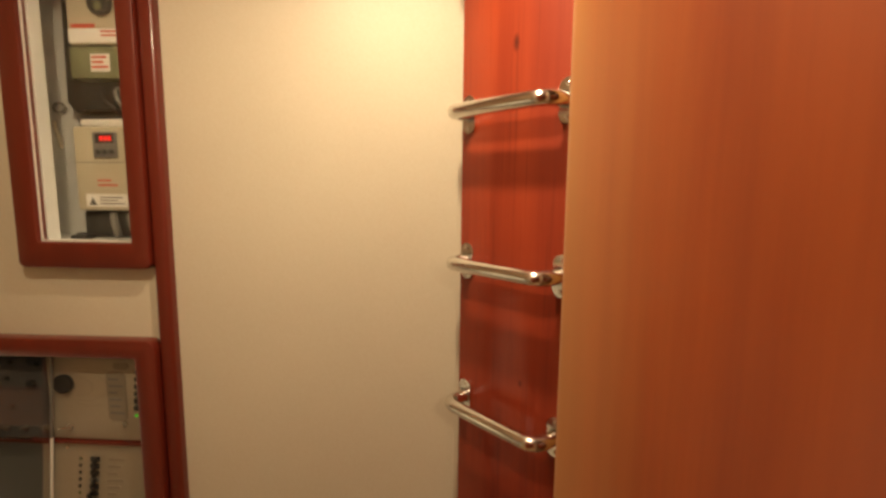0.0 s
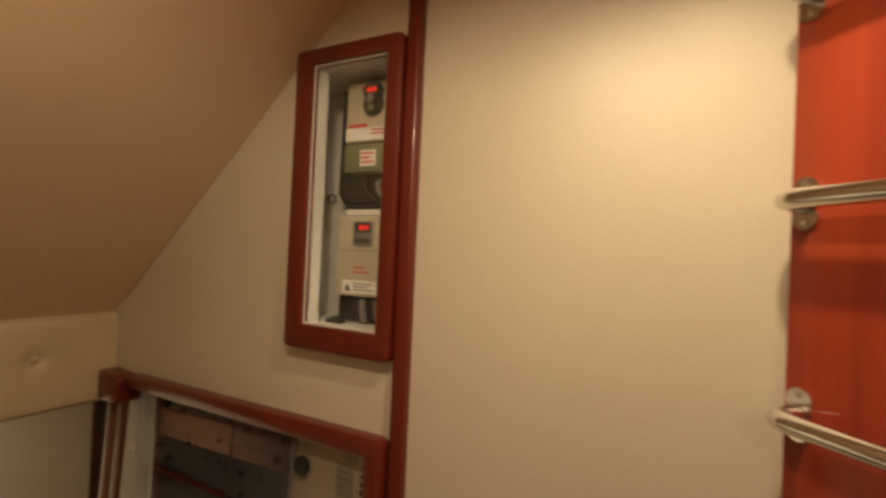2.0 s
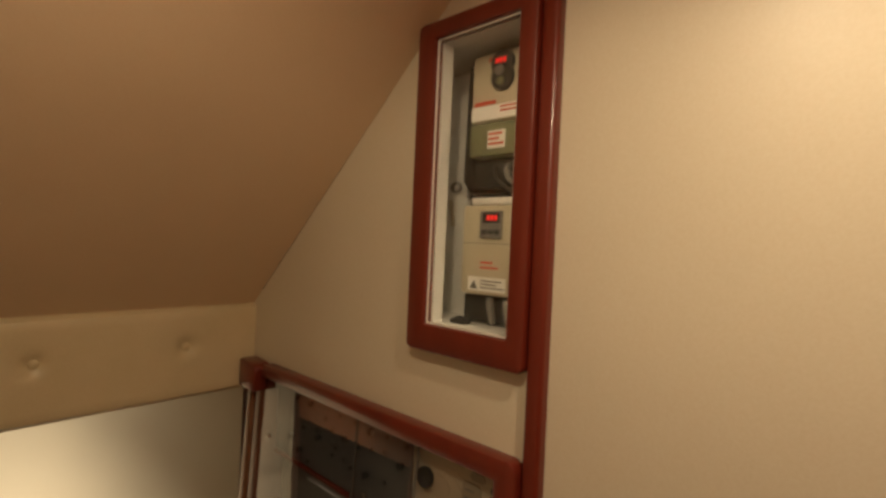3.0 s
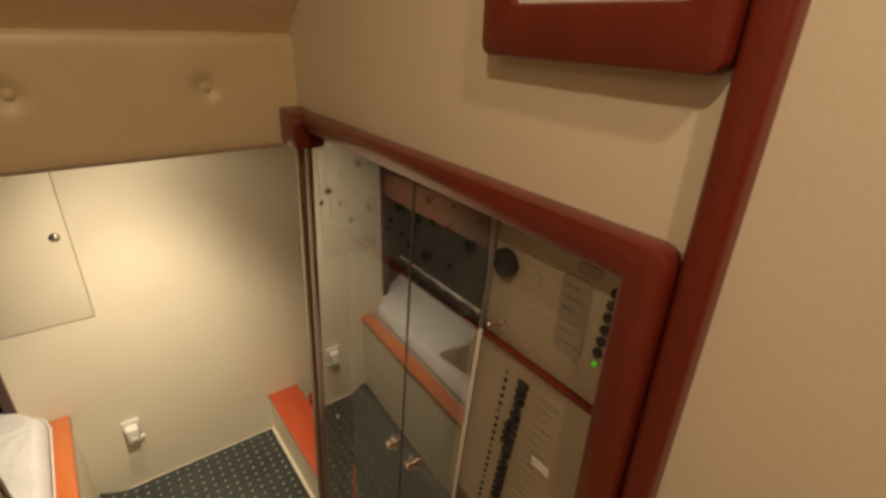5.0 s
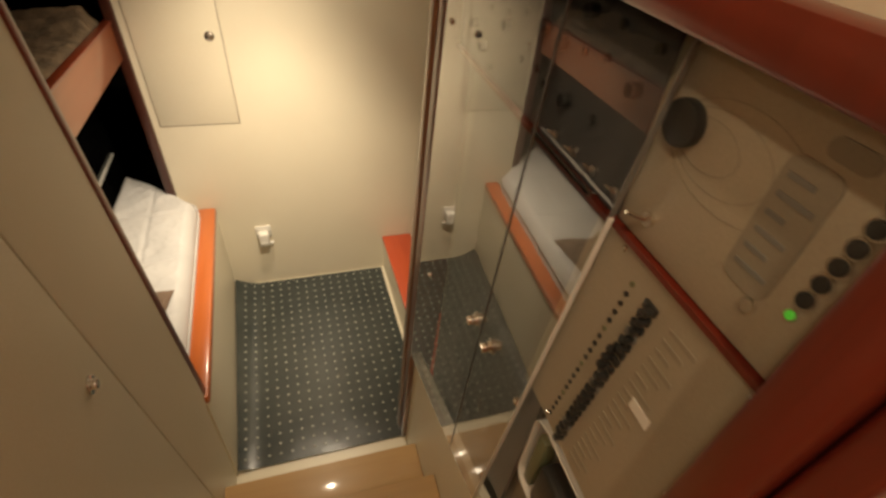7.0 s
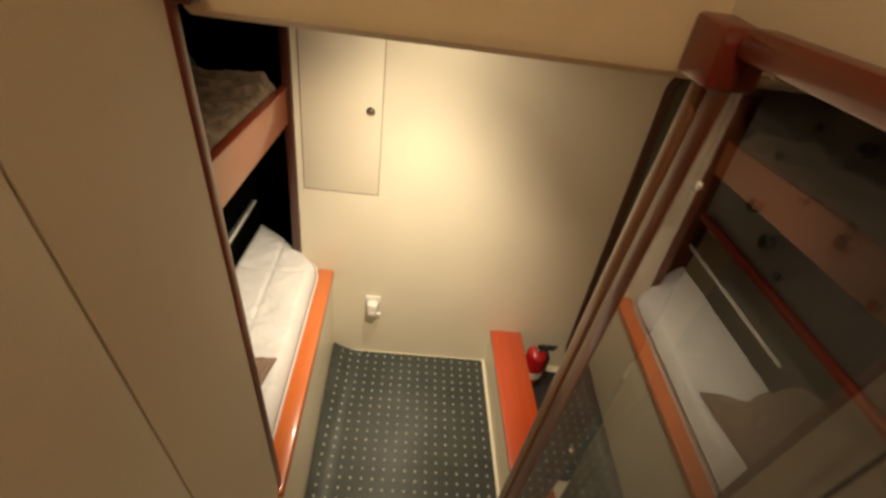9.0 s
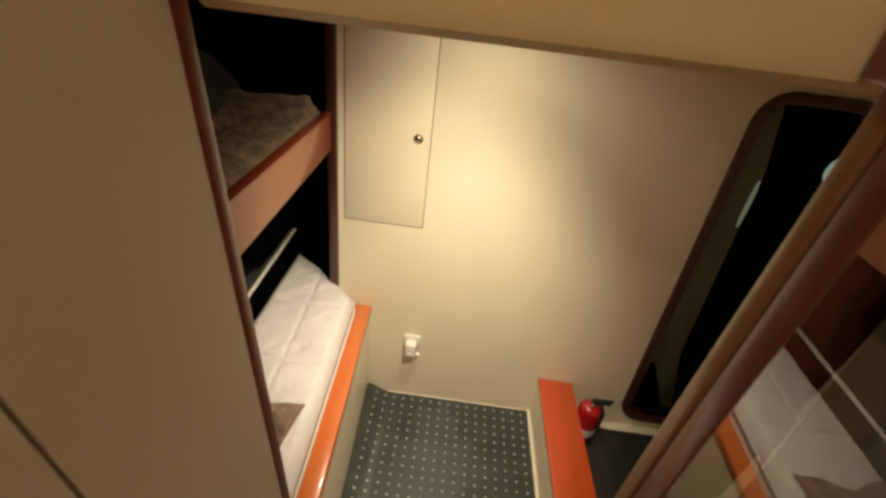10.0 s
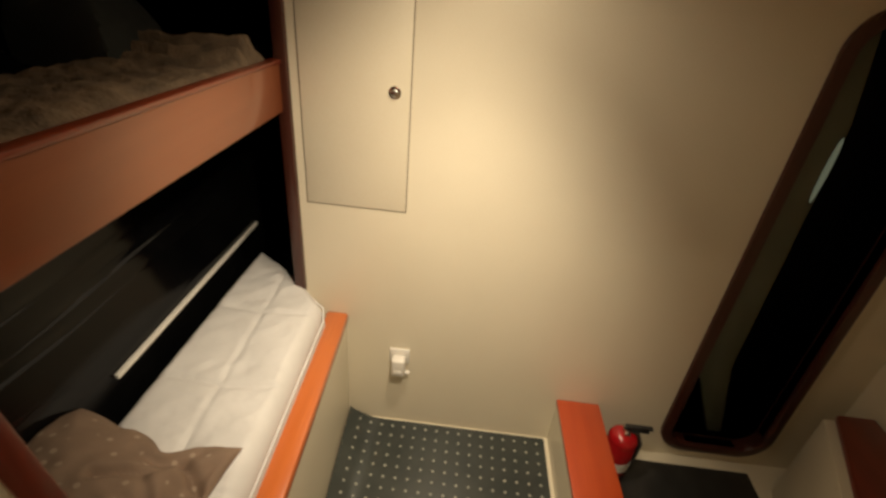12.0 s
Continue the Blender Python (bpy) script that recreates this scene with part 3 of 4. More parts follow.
# Black hull lining behind both bunks, with a pale strip above the mattress.
bm = B()
prism(bm, [(0.03, 0.40), (0.03, 0.82), (-0.04, 1.15), (-0.14, 1.40), (-0.40, 1.62), (-0.46, 2.08), (-0.50, 2.08), (-0.50, 0.40)], 0, -0.78, 1.34)
setting("wall_hull", bm, BLACK, "black glossy hull lining behind the bunks", "wall")
bm = B()
bx(bm, -0.80, -0.78, -0.5, 0.60, 0.40, 2.10)
bx(bm, -0.78, -0.04, 0.55, 0.58, 0.40, 2.10)
bx(bm, -0.78, -0.04, -0.5, 0.58, 2.08, 2.10)
bx(bm, 1.32, 1.34, -0.5, 0.53, 0.40, 2.10)
setting("wall_berth_end", bm, BLACK, "dark lining closing the bunk space", "wall")
bm = B()
PROFILE = [(0.036, 0.42), (0.036, 0.82), (-0.034, 1.152), (-0.133, 1.405)]
FOLDS = [(0.50, 0.10, 0.8), (0.56, -0.08, 1.0), (0.615, 0.05, 0.9), (0.66, 0.12, 0.7), (0.715, -0.10, 1.0), (0.78, 0.06, 0.8), (0.84, -0.04, 0.9), (0.91, 0.08, 0.7)]
sheet = []
for i in range(81):
    x, row = -0.77 + 2.10 * i / 80, []
    for j in range(151):
        f = j / 150
        k = min(2, int(f * 3))
        g = f * 3 - k
        y = PROFILE[k][0] * (1 - g) + PROFILE[k + 1][0] * g
        z = PROFILE[k][1] * (1 - g) + PROFILE[k + 1][1] * g
        lift = 0.0
        for c, drift, a in FOLDS:
            at = c + drift * 0.25 * (x - 0.4) + 0.012 * noise.noise(Vector((x * 3.1, c * 40, 0.5)))
            lift += 0.010 * a * (0.45 + 0.55 * noise.noise(Vector((x * 2.3, c * 31, 4.5)))) * math.exp(-((f - at) / 0.0085) ** 2)
        row.append(bm.verts.new((x, y + max(0.0, lift), z)))
    sheet.append(row)
for i in range(80):
    for j in range(150):
        bm.faces.new((sheet[i][j], sheet[i + 1][j], sheet[i + 1][j + 1], sheet[i][j + 1]))
geo = bmesh.ops.extrude_face_region(bm, geom=bm.faces[:])
for v in [g for g in geo["geom"] if isinstance(g, bmesh.types.BMVert)]:
    v.co.y -= 0.003
setting("hull_liner_sheet", bm, BLACK, "black plastic sheeting with long creases along the hull", "wall lining")
strip = thing("hull_batten", (0.15, 0.05, 0.79), "pale narrow batten on the black hull lining", "batten")
part("batten", bx(B(), -0.30, 0.62, 0.0365, 0.050, 0.783, 0.799, 0.003), WHITEPLASTIC, strip)
post = thing("bunk_post", (0.0, 0.34, 0.6), "dark mahogany trim post at the bulkhead edge", "post")
part("post_board", bx(B(), -0.045, 0.022, 0.322, 0.362, 0.60, 2.07, 0.008), DARKMAHOG, post)

# Doorway in the forward bulkhead.
frame_thing = thing("door_frame", (0, 2.15, 0), "dark mahogany doorway frame with rounded corners", "door frame", kind="structure")
part("frame_ring", ring(B(), rounded(D0 - 0.045, D1 + 0.045, DZ0 - 0.045, DZ1 + 0.045, 0.13, 8), rounded(D0, D1, DZ0, DZ1, 0.085, 8), 0, -0.05, 0.016, 0.006), DARKMAHOG, frame_thing)
# These walls carry the darkness of the unlit room in their near-black colour.
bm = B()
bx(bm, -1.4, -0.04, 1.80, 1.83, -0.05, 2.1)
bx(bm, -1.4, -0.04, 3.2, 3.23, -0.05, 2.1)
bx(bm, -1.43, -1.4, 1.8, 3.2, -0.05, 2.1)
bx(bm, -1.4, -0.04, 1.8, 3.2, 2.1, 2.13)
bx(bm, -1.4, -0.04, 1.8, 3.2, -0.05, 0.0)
setting("wall_forepeak", bm, DARK, "compartment beyond the doorway, its darkness put into the wall colour", "wall")

# Fire extinguisher behind the coaming.
ext = thing("fire_extinguisher", (0.13, 1.70, 0), "small red fire extinguisher standing by the bulkhead", "fire extinguisher")
bm = B()
cyl(bm, (0.13, 1.70, 0.03), (0.13, 1.70, 0.22), 0.060, n=28, bev=0.01)
dome(bm, (0.13, 1.70, 0.22), 0.060, 0.75, 20)
bottle = part("bottle", bm, RED, ext)
part("foot", cyl(B(), (0.13, 1.70, 0.0), (0.13, 1.70, 0.03), 0.05, n=24), BLACKPLASTIC, ext)
part("label_band", cyl(B(), (0.13, 1.70, 0.075), (0.13, 1.70, 0.125), 0.0610, n=28), WHITEPLASTIC, bottle, "white paper label")
part("valve", cyl(B(), (0.13, 1.70, 0.25), (0.13, 1.70, 0.285), 0.016, n=16), CHROME, ext)
part("handle", bx(bx(B(), 0.12, 0.14, 1.69, 1.80, 0.290, 0.300, 0.003), 0.12, 0.14, 1.70, 1.79, 0.272, 0.280, 0.003), BLACKPLASTIC, ext)
part("hose", tube(B(), [(0.13, 1.71, 0.275), (0.14, 1.745, 0.27), (0.15, 1.765, 0.22), (0.15, 1.76, 0.12), (0.15, 1.757, 0.06)], 0.008, 8), BLACKPLASTIC, ext)
part("gauge", cyl(B(), (0.146, 1.70, 0.268), (0.156, 1.70, 0.268), 0.013, n=16), CHROME, ext)
dm = thing("floor_mat_dark", (0.5, 2.05, 0), "black rubber mat on the side cabin floor", "mat")
part("sheet", bx(B(), 0.06, 0.75, 1.66, 2.32, 0.0, 0.012, 0.004), BLACKPLASTIC, dm)

# ---- companionway ----
left_trim = thing("edge_trim_port", (1.25, 0.55, 0), "dark mahogany edging on the companionway side wall", "trim", kind="structure")
part("edging", prism(B(), [(edge_left(0.53), 0.53), (edge_left(0.53) + 0.034, 0.53), (edge_left(2.20) + 0.034, 2.20), (edge_left(2.20), 2.20)], 1, 0.528, 0.5615, 0.006), MAHOG, left_trim)
part("lower_edging", bx(B(), 1.15, 1.19, 0.535, 0.556, 0.0, 0.53), CREAM, left_trim)

part("corner_block", prism(B(), [(edge_left(2.085) + 0.002, 2.085), (edge_left(2.085) + 0.042, 2.085), (edge_left(2.2) + 0.042, 2.20), (edge_left(2.2) + 0.002, 2.20)], 1, 0.5620, 0.598, 0.006), DARKMAHOG, left_trim)

cup = thing("side_cupboard_door", (1.9, 0.55, 0.5), "cream flush cupboard door with a round steel latch", "cupboard door")
part("door", prism(B(), [(joint_left(0) + 0.005, 0.0), (joint_left(2.40) + 0.005, slope_z(joint_left(2.40)) - 0.01), (2.345, slope_z(2.12)), (2.345, 0.0)], 1, 0.535, 0.559, 0.002), CREAM, cup)
latch = part("latch", cyl(B(), (1.652, 0.559, 1.361), (1.652, 0.563, 1.361), 0.020, n=24, bev=0.001), CHROME, cup, "round steel push latch")
part("latch_button", cyl(B(), (1.652, 0.563, 1.361), (1.652, 0.572, 1.361), 0.011, n=20, bev=0.002), CHROME, latch)

header = thing("padded_header", (1.29, 0.93, 2.06), "cream padded vinyl header with sunken buttons", "header", kind="structure")
bm = B()
NY, NZ = 60, 22
vs = []
for i in range(NY + 1):
    row = []
    for j in range(NZ + 1):
        y, z = 0.562 + 0.756 * i / NY, 2.060 + 0.255 * j / NZ
        e = min(1.0, min(j, NZ - j) / NZ * 255 / 28)
        x = 1.272 + 0.020 * math.sqrt(max(0.0, 1 - (1 - e) ** 2))
        for cy in (0.80, 1.125):
            x -= 0.019 * math.exp(-(((y - cy) / 0.022) ** 2 + ((z - 2.205) / 0.022) ** 2))
        row.append(bm.verts.new((x, y, z)))
    vs.append(row)
for i in range(NY):
    for j in range(NZ):
        bm.faces.new((vs[i][j], vs[i + 1][j], vs[i + 1][j + 1], vs[i][j + 1]))
geo = bmesh.ops.extrude_face_region(bm, geom=bm.faces[:])
for v in [g for g in geo["geom"] if isinstance(g, bmesh.types.BMVert)]:
    v.co.x = 1.235
part("pad", bm, CUSHION, header)
for cy in (0.80, 1.125):
    part("button", dome(B(), (1.281, cy, 2.205), 0.011, 0.45, 14, (1, 0, 0)), CUSHION, header)

# Panel wall: stile, frame, acrylic cover and switch panels.
stile = thing("end_stile", (1.33, 1.32, 0), "varnished brown stile closing the panel wall", "trim", kind="structure")
def raked(z0, z1, a, b):
    return [(edge_right(z0) + a, z0), (edge_right(z0) + b, z0), (edge_right(z1) + b, z1), (edge_right(z1) + a, z1)]
part("stile_board", prism(B(), raked(0, 2.075, 0.0, 0.034), 1, 1.297, 1.40, 0.005), STILEPALE, stile)
part("stile_bead", prism(B(), raked(0, 2.075, 0.038, 0.092), 1, 1.3025, 1.40, 0.004), STILEWOOD, stile)
part("cap_block", prism(B(), [(1.297, 2.075), (1.394, 2.075), (1.396, 2.138), (1.385, 2.152), (1.297, 2.158)], 1, 1.268, 1.34, 0.008), MAHOG, stile, "dark mahogany corner block")

post2 = thing("corner_post", (2.285, 1.31, UP), "red mahogany moulding between the panels and the wall", "post", kind="structure")
part("moulding", bx(B(), 2.264, 2.296, 1.297, 1.345, UP, CEIL, 0.007, 3), MAHOG, post2)

sp = thing("switch_panel", (1.85, 1.31, 0.8), "electrical switch panel in a red mahogany frame behind clear acrylic", "switch panel")
ZB = lambda x: 0.74 + 0.39 * (x - 1.25)
part("frame_rail", prism(B(), [(1.398, 2.120), (2.216, 2.120), (2.216, 0.955), (2.262, 0.955), (2.262, 2.142), (2.257, 2.155), (2.245, 2.162), (1.412, 2.158), (1.400, 2.149)], 1, 1.284, 1.3175, 0.006), MAHOG, sp, "red mahogany frame with a rounded corner")
part("back_board", prism(B(), [(1.36, 0.5), (2.23, 0.9), (2.23, 2.13), (1.40, 2.13)], 1, 1.372, 1.40), ALUDIM, sp)
def leaf_joint(z):
    return 1.822 + (z - 2.09) * 0.075


def leaf_edge(z):
    return 1.924 + (z - 1.19) * 0.103


for nm, pts in (("acrylic_leaf", [(edge_right(ZB(1.28)) + 0.096, ZB(1.28)), (leaf_joint(ZB(1.72)) - 0.002, ZB(1.72)), (leaf_joint(2.118) - 0.002, 2.118), (1.400, 2.118)]),
                ("acrylic_leaf", [(leaf_joint(ZB(1.72)) + 0.002, ZB(1.72)), (leaf_edge(ZB(1.90)), ZB(1.90)), (leaf_edge(2.118), 2.118), (leaf_joint(2.118) + 0.002, 2.118)])):
    cov = part(nm, prism(B(), pts, 1, 1.303, 1.308), ACRYLIC, sp, "clear acrylic sheet", False)
    cov.visible_shadow = False
part("leaf_seal", prism(B(), [(leaf_joint(0.95) - 0.0018, 0.95), (leaf_joint(0.95) + 0.0018, 0.95), (leaf_joint(2.118) + 0.0018, 2.118), (leaf_joint(2.118) - 0.0018, 2.118)], 1, 1.302, 1.309), BLACKPLASTIC, sp, "", False)
panel_a = part("meter_panel", bx(B(), 1.992, 2.214, 1.322, 1.332, 1.922, 2.112, 0.001), ALU, sp, "beige aluminium panel with dial and toggles")
panel_b = part("engine_panel", bx(B(), 1.440, 1.990, 1.322, 1.332, 1.922, 2.112, 0.001), SLATE, sp, "slate panel with rows of black knobs")
panel_c = part("breaker_panel", prism(B(), [(leaf_edge(1.54) - 0.03, 1.540), (2.214, 1.540), (2.214, 1.910), (leaf_edge(1.91) - 0.03, 1.910)], 1, 1.322, 1.332), ALU, sp, "beige aluminium breaker panel")
part("divider", bx(B(), 1.44, 2.214, 1.316, 1.334, 1.9125, 1.9195), MAHOG_X, sp)
part("upper_edge", prism(B(), [(leaf_edge(1.932) + 0.0005, 1.932), (leaf_edge(1.932) + 0.0022, 1.932), (leaf_edge(2.117) + 0.0022, 2.117), (leaf_edge(2.117) + 0.0005, 2.117)], 1, 1.302, 1.309), GREYPLASTIC, sp, "", False)
part("polished_edge", prism(B(), [(leaf_edge(ZB(1.90)) + 0.0005, ZB(1.90)), (leaf_edge(ZB(1.90)) + 0.0045, ZB(1.90)), (leaf_edge(1.93) + 0.0035, 1.93), (leaf_edge(1.93) + 0.0005, 1.93)], 1, 1.302, 1.309, 0.001), WHITEPLASTIC, sp, "pale polished edge of the acrylic leaf")

lower = prism(B(), [(edge_right(0) + 0.094, 0.0), (2.262, 0.0), (2.262, ZB(2.262)), (edge_right(0.76) + 0.094, ZB(1.28))], 1, 1.323, 1.345)
setting("wall_starboard_lower", lower, CREAM, "cream panel under the acrylic cover beside the steps", "wall")

# Instrument box above.
bb = thing("instrument_box", (2.13, 1.31, 2.32), "red mahogany framed box with two motor drives behind a pane", "instrument box")
part("box_frame", ring(B(), rounded(1.984, 2.2625, 2.309, 2.956, 0.014, 4), rounded(2.030, 2.226, 2.362, 2.922, 0.003, 4), 1, 1.288, 1.3165, 0.005), MAHOG, bb)
part("reveal", ring(B(), rounded(2.0275, 2.2285, 2.3595, 2.9245, 0.003, 4), rounded(2.0310, 2.2250, 2.3630, 2.9210, 0.003, 4), 1, 1.3168, 1.3455), WHITEBOX, bb, "white reveal behind the frame")
bm = B()
bx(bm, 1.842, 1.85, 1.346, 1.48, 2.354, 2.93)
bx(bm, 2.228, 2.236, 1.346, 1.48, 2.354, 2.93)
bx(bm, 1.85, 2.228, 1.346, 1.48, 2.924, 2.93)
bx(bm, 1.85, 2.228, 1.346, 1.48, 2.354, 2.360)
bx(bm, 1.842, 2.236, 1.48, 1.49, 2.354, 2.93)
part("lining", bm, WHITEBOX, bb, "white enamelled box lining")
pane = part("pane", bx(B(), 2.029, 2.227, 1.300, 1.304, 2.361, 2.923), GLASS, bb, "clear pane", False)
pane.visible_shadow = False
part("pane_edge", ring(B(), rounded(2.0305, 2.2255, 2.3625, 2.9215, 0.003, 4), rounded(2.0335, 2.2215, 2.3655, 2.9185, 0.003, 4), 1, 1.2975, 1.3005), WHITEPLASTIC, bb, "bright polished pane edge")

# ---- wheelhouse: ladder and wood panel ----
LA, LB = Vector((2.885, 1.290, 0)), Vector((3.068, 1.107, 0))
LD = (LB - LA).normalized()
LN = Vector((-LD.y, LD.x, 0)) * -1.0
if LN.x > 0:
    LN = -LN
lad = thing("wall_ladder", (2.97, 1.16, UP), "polished steel rungs on a varnished red cherry board", "ladder")
bm = B()
q = [LA, LB, LB - LN * 0.03, LA - LN * 0.03]
prism(bm, [(p.x, p.y) for p in q], 2, UP, CEIL, 0.004)
part("back_board", bm, BOARD, lad)
LEN = (LB - LA).length
for k in range(-5, 3):
    z = 2.610 + 0.268 * k
    if z > CEIL - 0.1 or z < UP + 0.1:
        continue
    u0, u1, out = 0.022, LEN - 0.026, 0.052
    pts = []
    for i in range(7):
        a = math.pi / 2 * i / 6
        pts.append((u0 + 0.024 - 0.024 * math.cos(a), out - 0.024 + 0.024 * math.sin(a)))
    path = [(u0, 0.0)] + pts + [(u1 + u0 - u, o) for u, o in pts[::-1]] + [(u1, 0.0)]
    rung = part("rung", tube(B(), [LA + LD * u + LN * o + Vector((0, 0, z)) for u, o in path], 0.0125, 14), CHROME, lad)
    for u in (u0, u1):
        c = LA + LD * u + Vector((0, 0, z))
        bm = B()
        for dz in (-0.018, 0.0, 0.018):
            cyl(bm, c + Vector((0, 0, dz)), c + LN * 0.004 + Vector((0, 0, dz)), 0.0160, n=20)
        part("foot_plate", bm, CHROME, rung)
        for dz in (-0.025, 0.025):
            part("screw", dome(B(), c + LN * 0.004 + Vector((0, 0, dz)), 0.0042, 0.5, 8, LN), CHROME, rung)

pw = thing("wood_panel", (3.15, 0.75, UP), "large orange maple panel with a rounded edge beside the ladder", "panel")
PA, PB = Vector((3.000, 0.903, 0)), Vector((3.204, 0.339, 0))
PD = (PB - PA).normalized()
PN = Vector((PD.y, -PD.x, 0))
nose = [PA + PD * (0.022 - 0.022 * math.cos(a)) + PN * (0.016 * math.sin(a) - 0.016) for a in [math.pi / 2 * k / 8 for k in range(9)]] + [PB, PB - PN * 0.045, PA - PN * 0.045]
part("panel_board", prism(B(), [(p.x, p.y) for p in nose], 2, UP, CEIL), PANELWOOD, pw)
band = [PA + PD * a - PN * b for a, b in ((-0.003, 0.015), (0.004, 0.015), (0.004, 0.047), (-0.003, 0.047))]
part("edge_band", prism(B(), [(p.x, p.y) for p in band], 2, UP, CEIL), EDGEWOOD, pw, "pale maple edge of the panel")
bm = B()
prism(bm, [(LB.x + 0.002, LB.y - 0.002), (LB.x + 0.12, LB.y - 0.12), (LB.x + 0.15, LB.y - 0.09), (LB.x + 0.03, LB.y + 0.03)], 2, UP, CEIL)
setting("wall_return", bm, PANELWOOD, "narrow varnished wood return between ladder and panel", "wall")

# Lamps. None is in view; those at the fill lamps are added with them.
for x, y, z, lab in ((2.795, 0.945, CEIL, "unseen round recessed downlight in the headliner"), (2.56, 0.57, CEIL, "unseen round recessed downlight in the headliner"), (3.40, -0.55, CEIL, "unseen round recessed downlight in the headliner"), (0.41, 0.94, 2.072, "unseen round recessed downlight in the cabin deckhead"), (0.96, 1.02, 2.072, "unseen round recessed downlight in the cabin deckhead")):
    d = thing("ceiling_downlight", (x, y, z - 0.01), lab, "ceiling light", "recessed downlights")
    o = [(x + 0.055 * math.cos(a), y + 0.055 * math.sin(a)) for a in [2 * math.pi * k / 28 for k in range(28)]]
    n_ = [(x + 0.040 * math.cos(a), y + 0.040 * math.sin(a)) for a in [2 * math.pi * k / 28 for k in range(28)]]
    part("bezel", ring(B(), o, n_, 2, z - 0.010, z), CHROME, d)
    part("bulb", cyl(B(), (x, y, z - 0.004), (x, y, z - 0.001), 0.039, n=24), LAMPGLOW, d)

# ---- motor drives in the instrument box ----
def label_bars(parent, x0, x1, z0, z1, y, n, ink, share=0.45):
    """Unreadable print: plain bars."""
    h = (z1 - z0) / n
    for k in range(n):
        w = (x1 - x0) * (1.0, 0.7, 0.9, 0.55)[k % 4]
        part("print", bx(B(), x0, x0 + w, y - 0.0008, y, z0 + h * (k + 0.5 - share / 2), z0 + h * (k + 0.5 + share / 2)), ink, parent, "", False)


d1 = thing("motor_drive_upper", (2.10, 1.43, 2.63), "beige and olive motor drive with a black keypad and red display", "motor drive")
part("heat_sink", prism(B(), [(2.005, 2.635), (2.225, 2.635), (2.225, 2.912), (1.99, 2.912), (1.985, 2.66)], 1, 1.43, 1.479, 0.004), BLACKPLASTIC, d1)
body1 = part("upper_cover", bx(B(), 2.038, 2.216, 1.385, 1.430, 2.770, 2.908, 0.005), BEIGEPLASTIC, d1)
olive = part("olive_cover", bx(B(), 2.034, 2.216, 1.388, 1.430, 2.702, 2.768, 0.004), GREENPLASTIC, d1, "olive plastic cover")
tag1 = part("warning_label", bx(B(), 2.082, 2.124, 1.3865, 1.388, 2.716, 2.752), WHITEPLASTIC, olive, "white and red warning label", False)
label_bars(tag1, 2.085, 2.121, 2.720, 2.750, 1.3865, 3, REDINK)
part("white_strip", bx(B(), 2.040, 2.200, 1.3838, 1.385, 2.774, 2.802), WHITEPLASTIC, body1, "pale printed strip", False)
label_bars(body1, 2.048, 2.100, 2.800, 2.815, 1.3838, 1, REDINK, 0.5)
label_bars(body1, 2.112, 2.170, 2.784, 2.800, 1.3836, 2, REDINK, 0.4)
label_bars(body1, 2.080, 2.098, 2.886, 2.900, 1.3838, 1, REDINK, 0.6)
key1 = part("keypad", cyl(cyl(B(), (2.118, 1.372, 2.879), (2.118, 1.385, 2.879), 0.026, n=28, bev=0.003), (2.118, 1.373, 2.852), (2.118, 1.385, 2.852), 0.026, n=28, bev=0.003), BLACKPLASTIC, body1, "black rounded keypad")
win = part("display", bx(B(), 2.101, 2.135, 1.3705, 1.372, 2.871, 2.891), BLACKPLASTIC, key1, "dark display window", False)
for k in range(3):
    part("digit", bx(B(), 2.106 + 0.009 * k, 2.112 + 0.009 * k, 1.3697, 1.3705, 2.877, 2.887), REDGLOW, win, "", False)
part("dial", cyl(B(), (2.116, 1.366, 2.862), (2.116, 1.373, 2.862), 0.010, n=20, bev=0.002), GREYPLASTIC, key1, "pale grey dial")
part("button", cyl(B(), (2.118, 1.370, 2.842), (2.118, 1.373, 2.842), 0.008, n=16), GREENPLASTIC, key1)
part("terminal_block", bx(B(), 2.034, 2.216, 1.41, 1.430, 2.640, 2.700, 0.003), BLACKPLASTIC, d1)
for k, (ya, col) in enumerate(((1.402, BLACKPLASTIC), (1.398, GREYPLASTIC), (1.395, BLACKPLASTIC))):
    x = 2.085 + 0.034 * k
    part("cable", tube(B(), [(x, 1.42, 2.690), (x + 0.004, ya, 2.674), (x + 0.014, ya - 0.006, 2.655), (x + 0.030, ya, 2.640), (x + 0.040, 1.43, 2.625)], 0.0055, 8), col, d1)

d2 = thing("motor_drive_lower", (2.10, 1.43, 2.362), "beige motor drive with a grey keypad and red display", "motor drive")
part("heat_sink", bx(B(), 2.010, 2.225, 1.43, 1.479, 2.362, 2.632, 0.004), BLACKPLASTIC, d2)
body2 = part("cover", bx(B(), 2.036, 2.190, 1.378, 1.430, 2.422, 2.602, 0.006), BEIGEPLASTIC, d2)
part("cover_seam", bx(B(), 2.036, 2.190, 1.3772, 1.378, 2.5245, 2.526), GREYPLASTIC, body2, "", False)
part("top_lip", bx(B(), 2.050, 2.160, 1.385, 1.425, 2.603, 2.618, 0.004), WHITEPLASTIC, body2)
key2 = part("keypad", bx(B(), 2.083, 2.138, 1.373, 1.378, 2.535, 2.590, 0.003), GREYPLASTIC, body2, "grey keypad")
win = part("display", bx(B(), 2.092, 2.132, 1.3716, 1.373, 2.566, 2.586), BLACKPLASTIC, key2, "dark display window", False)
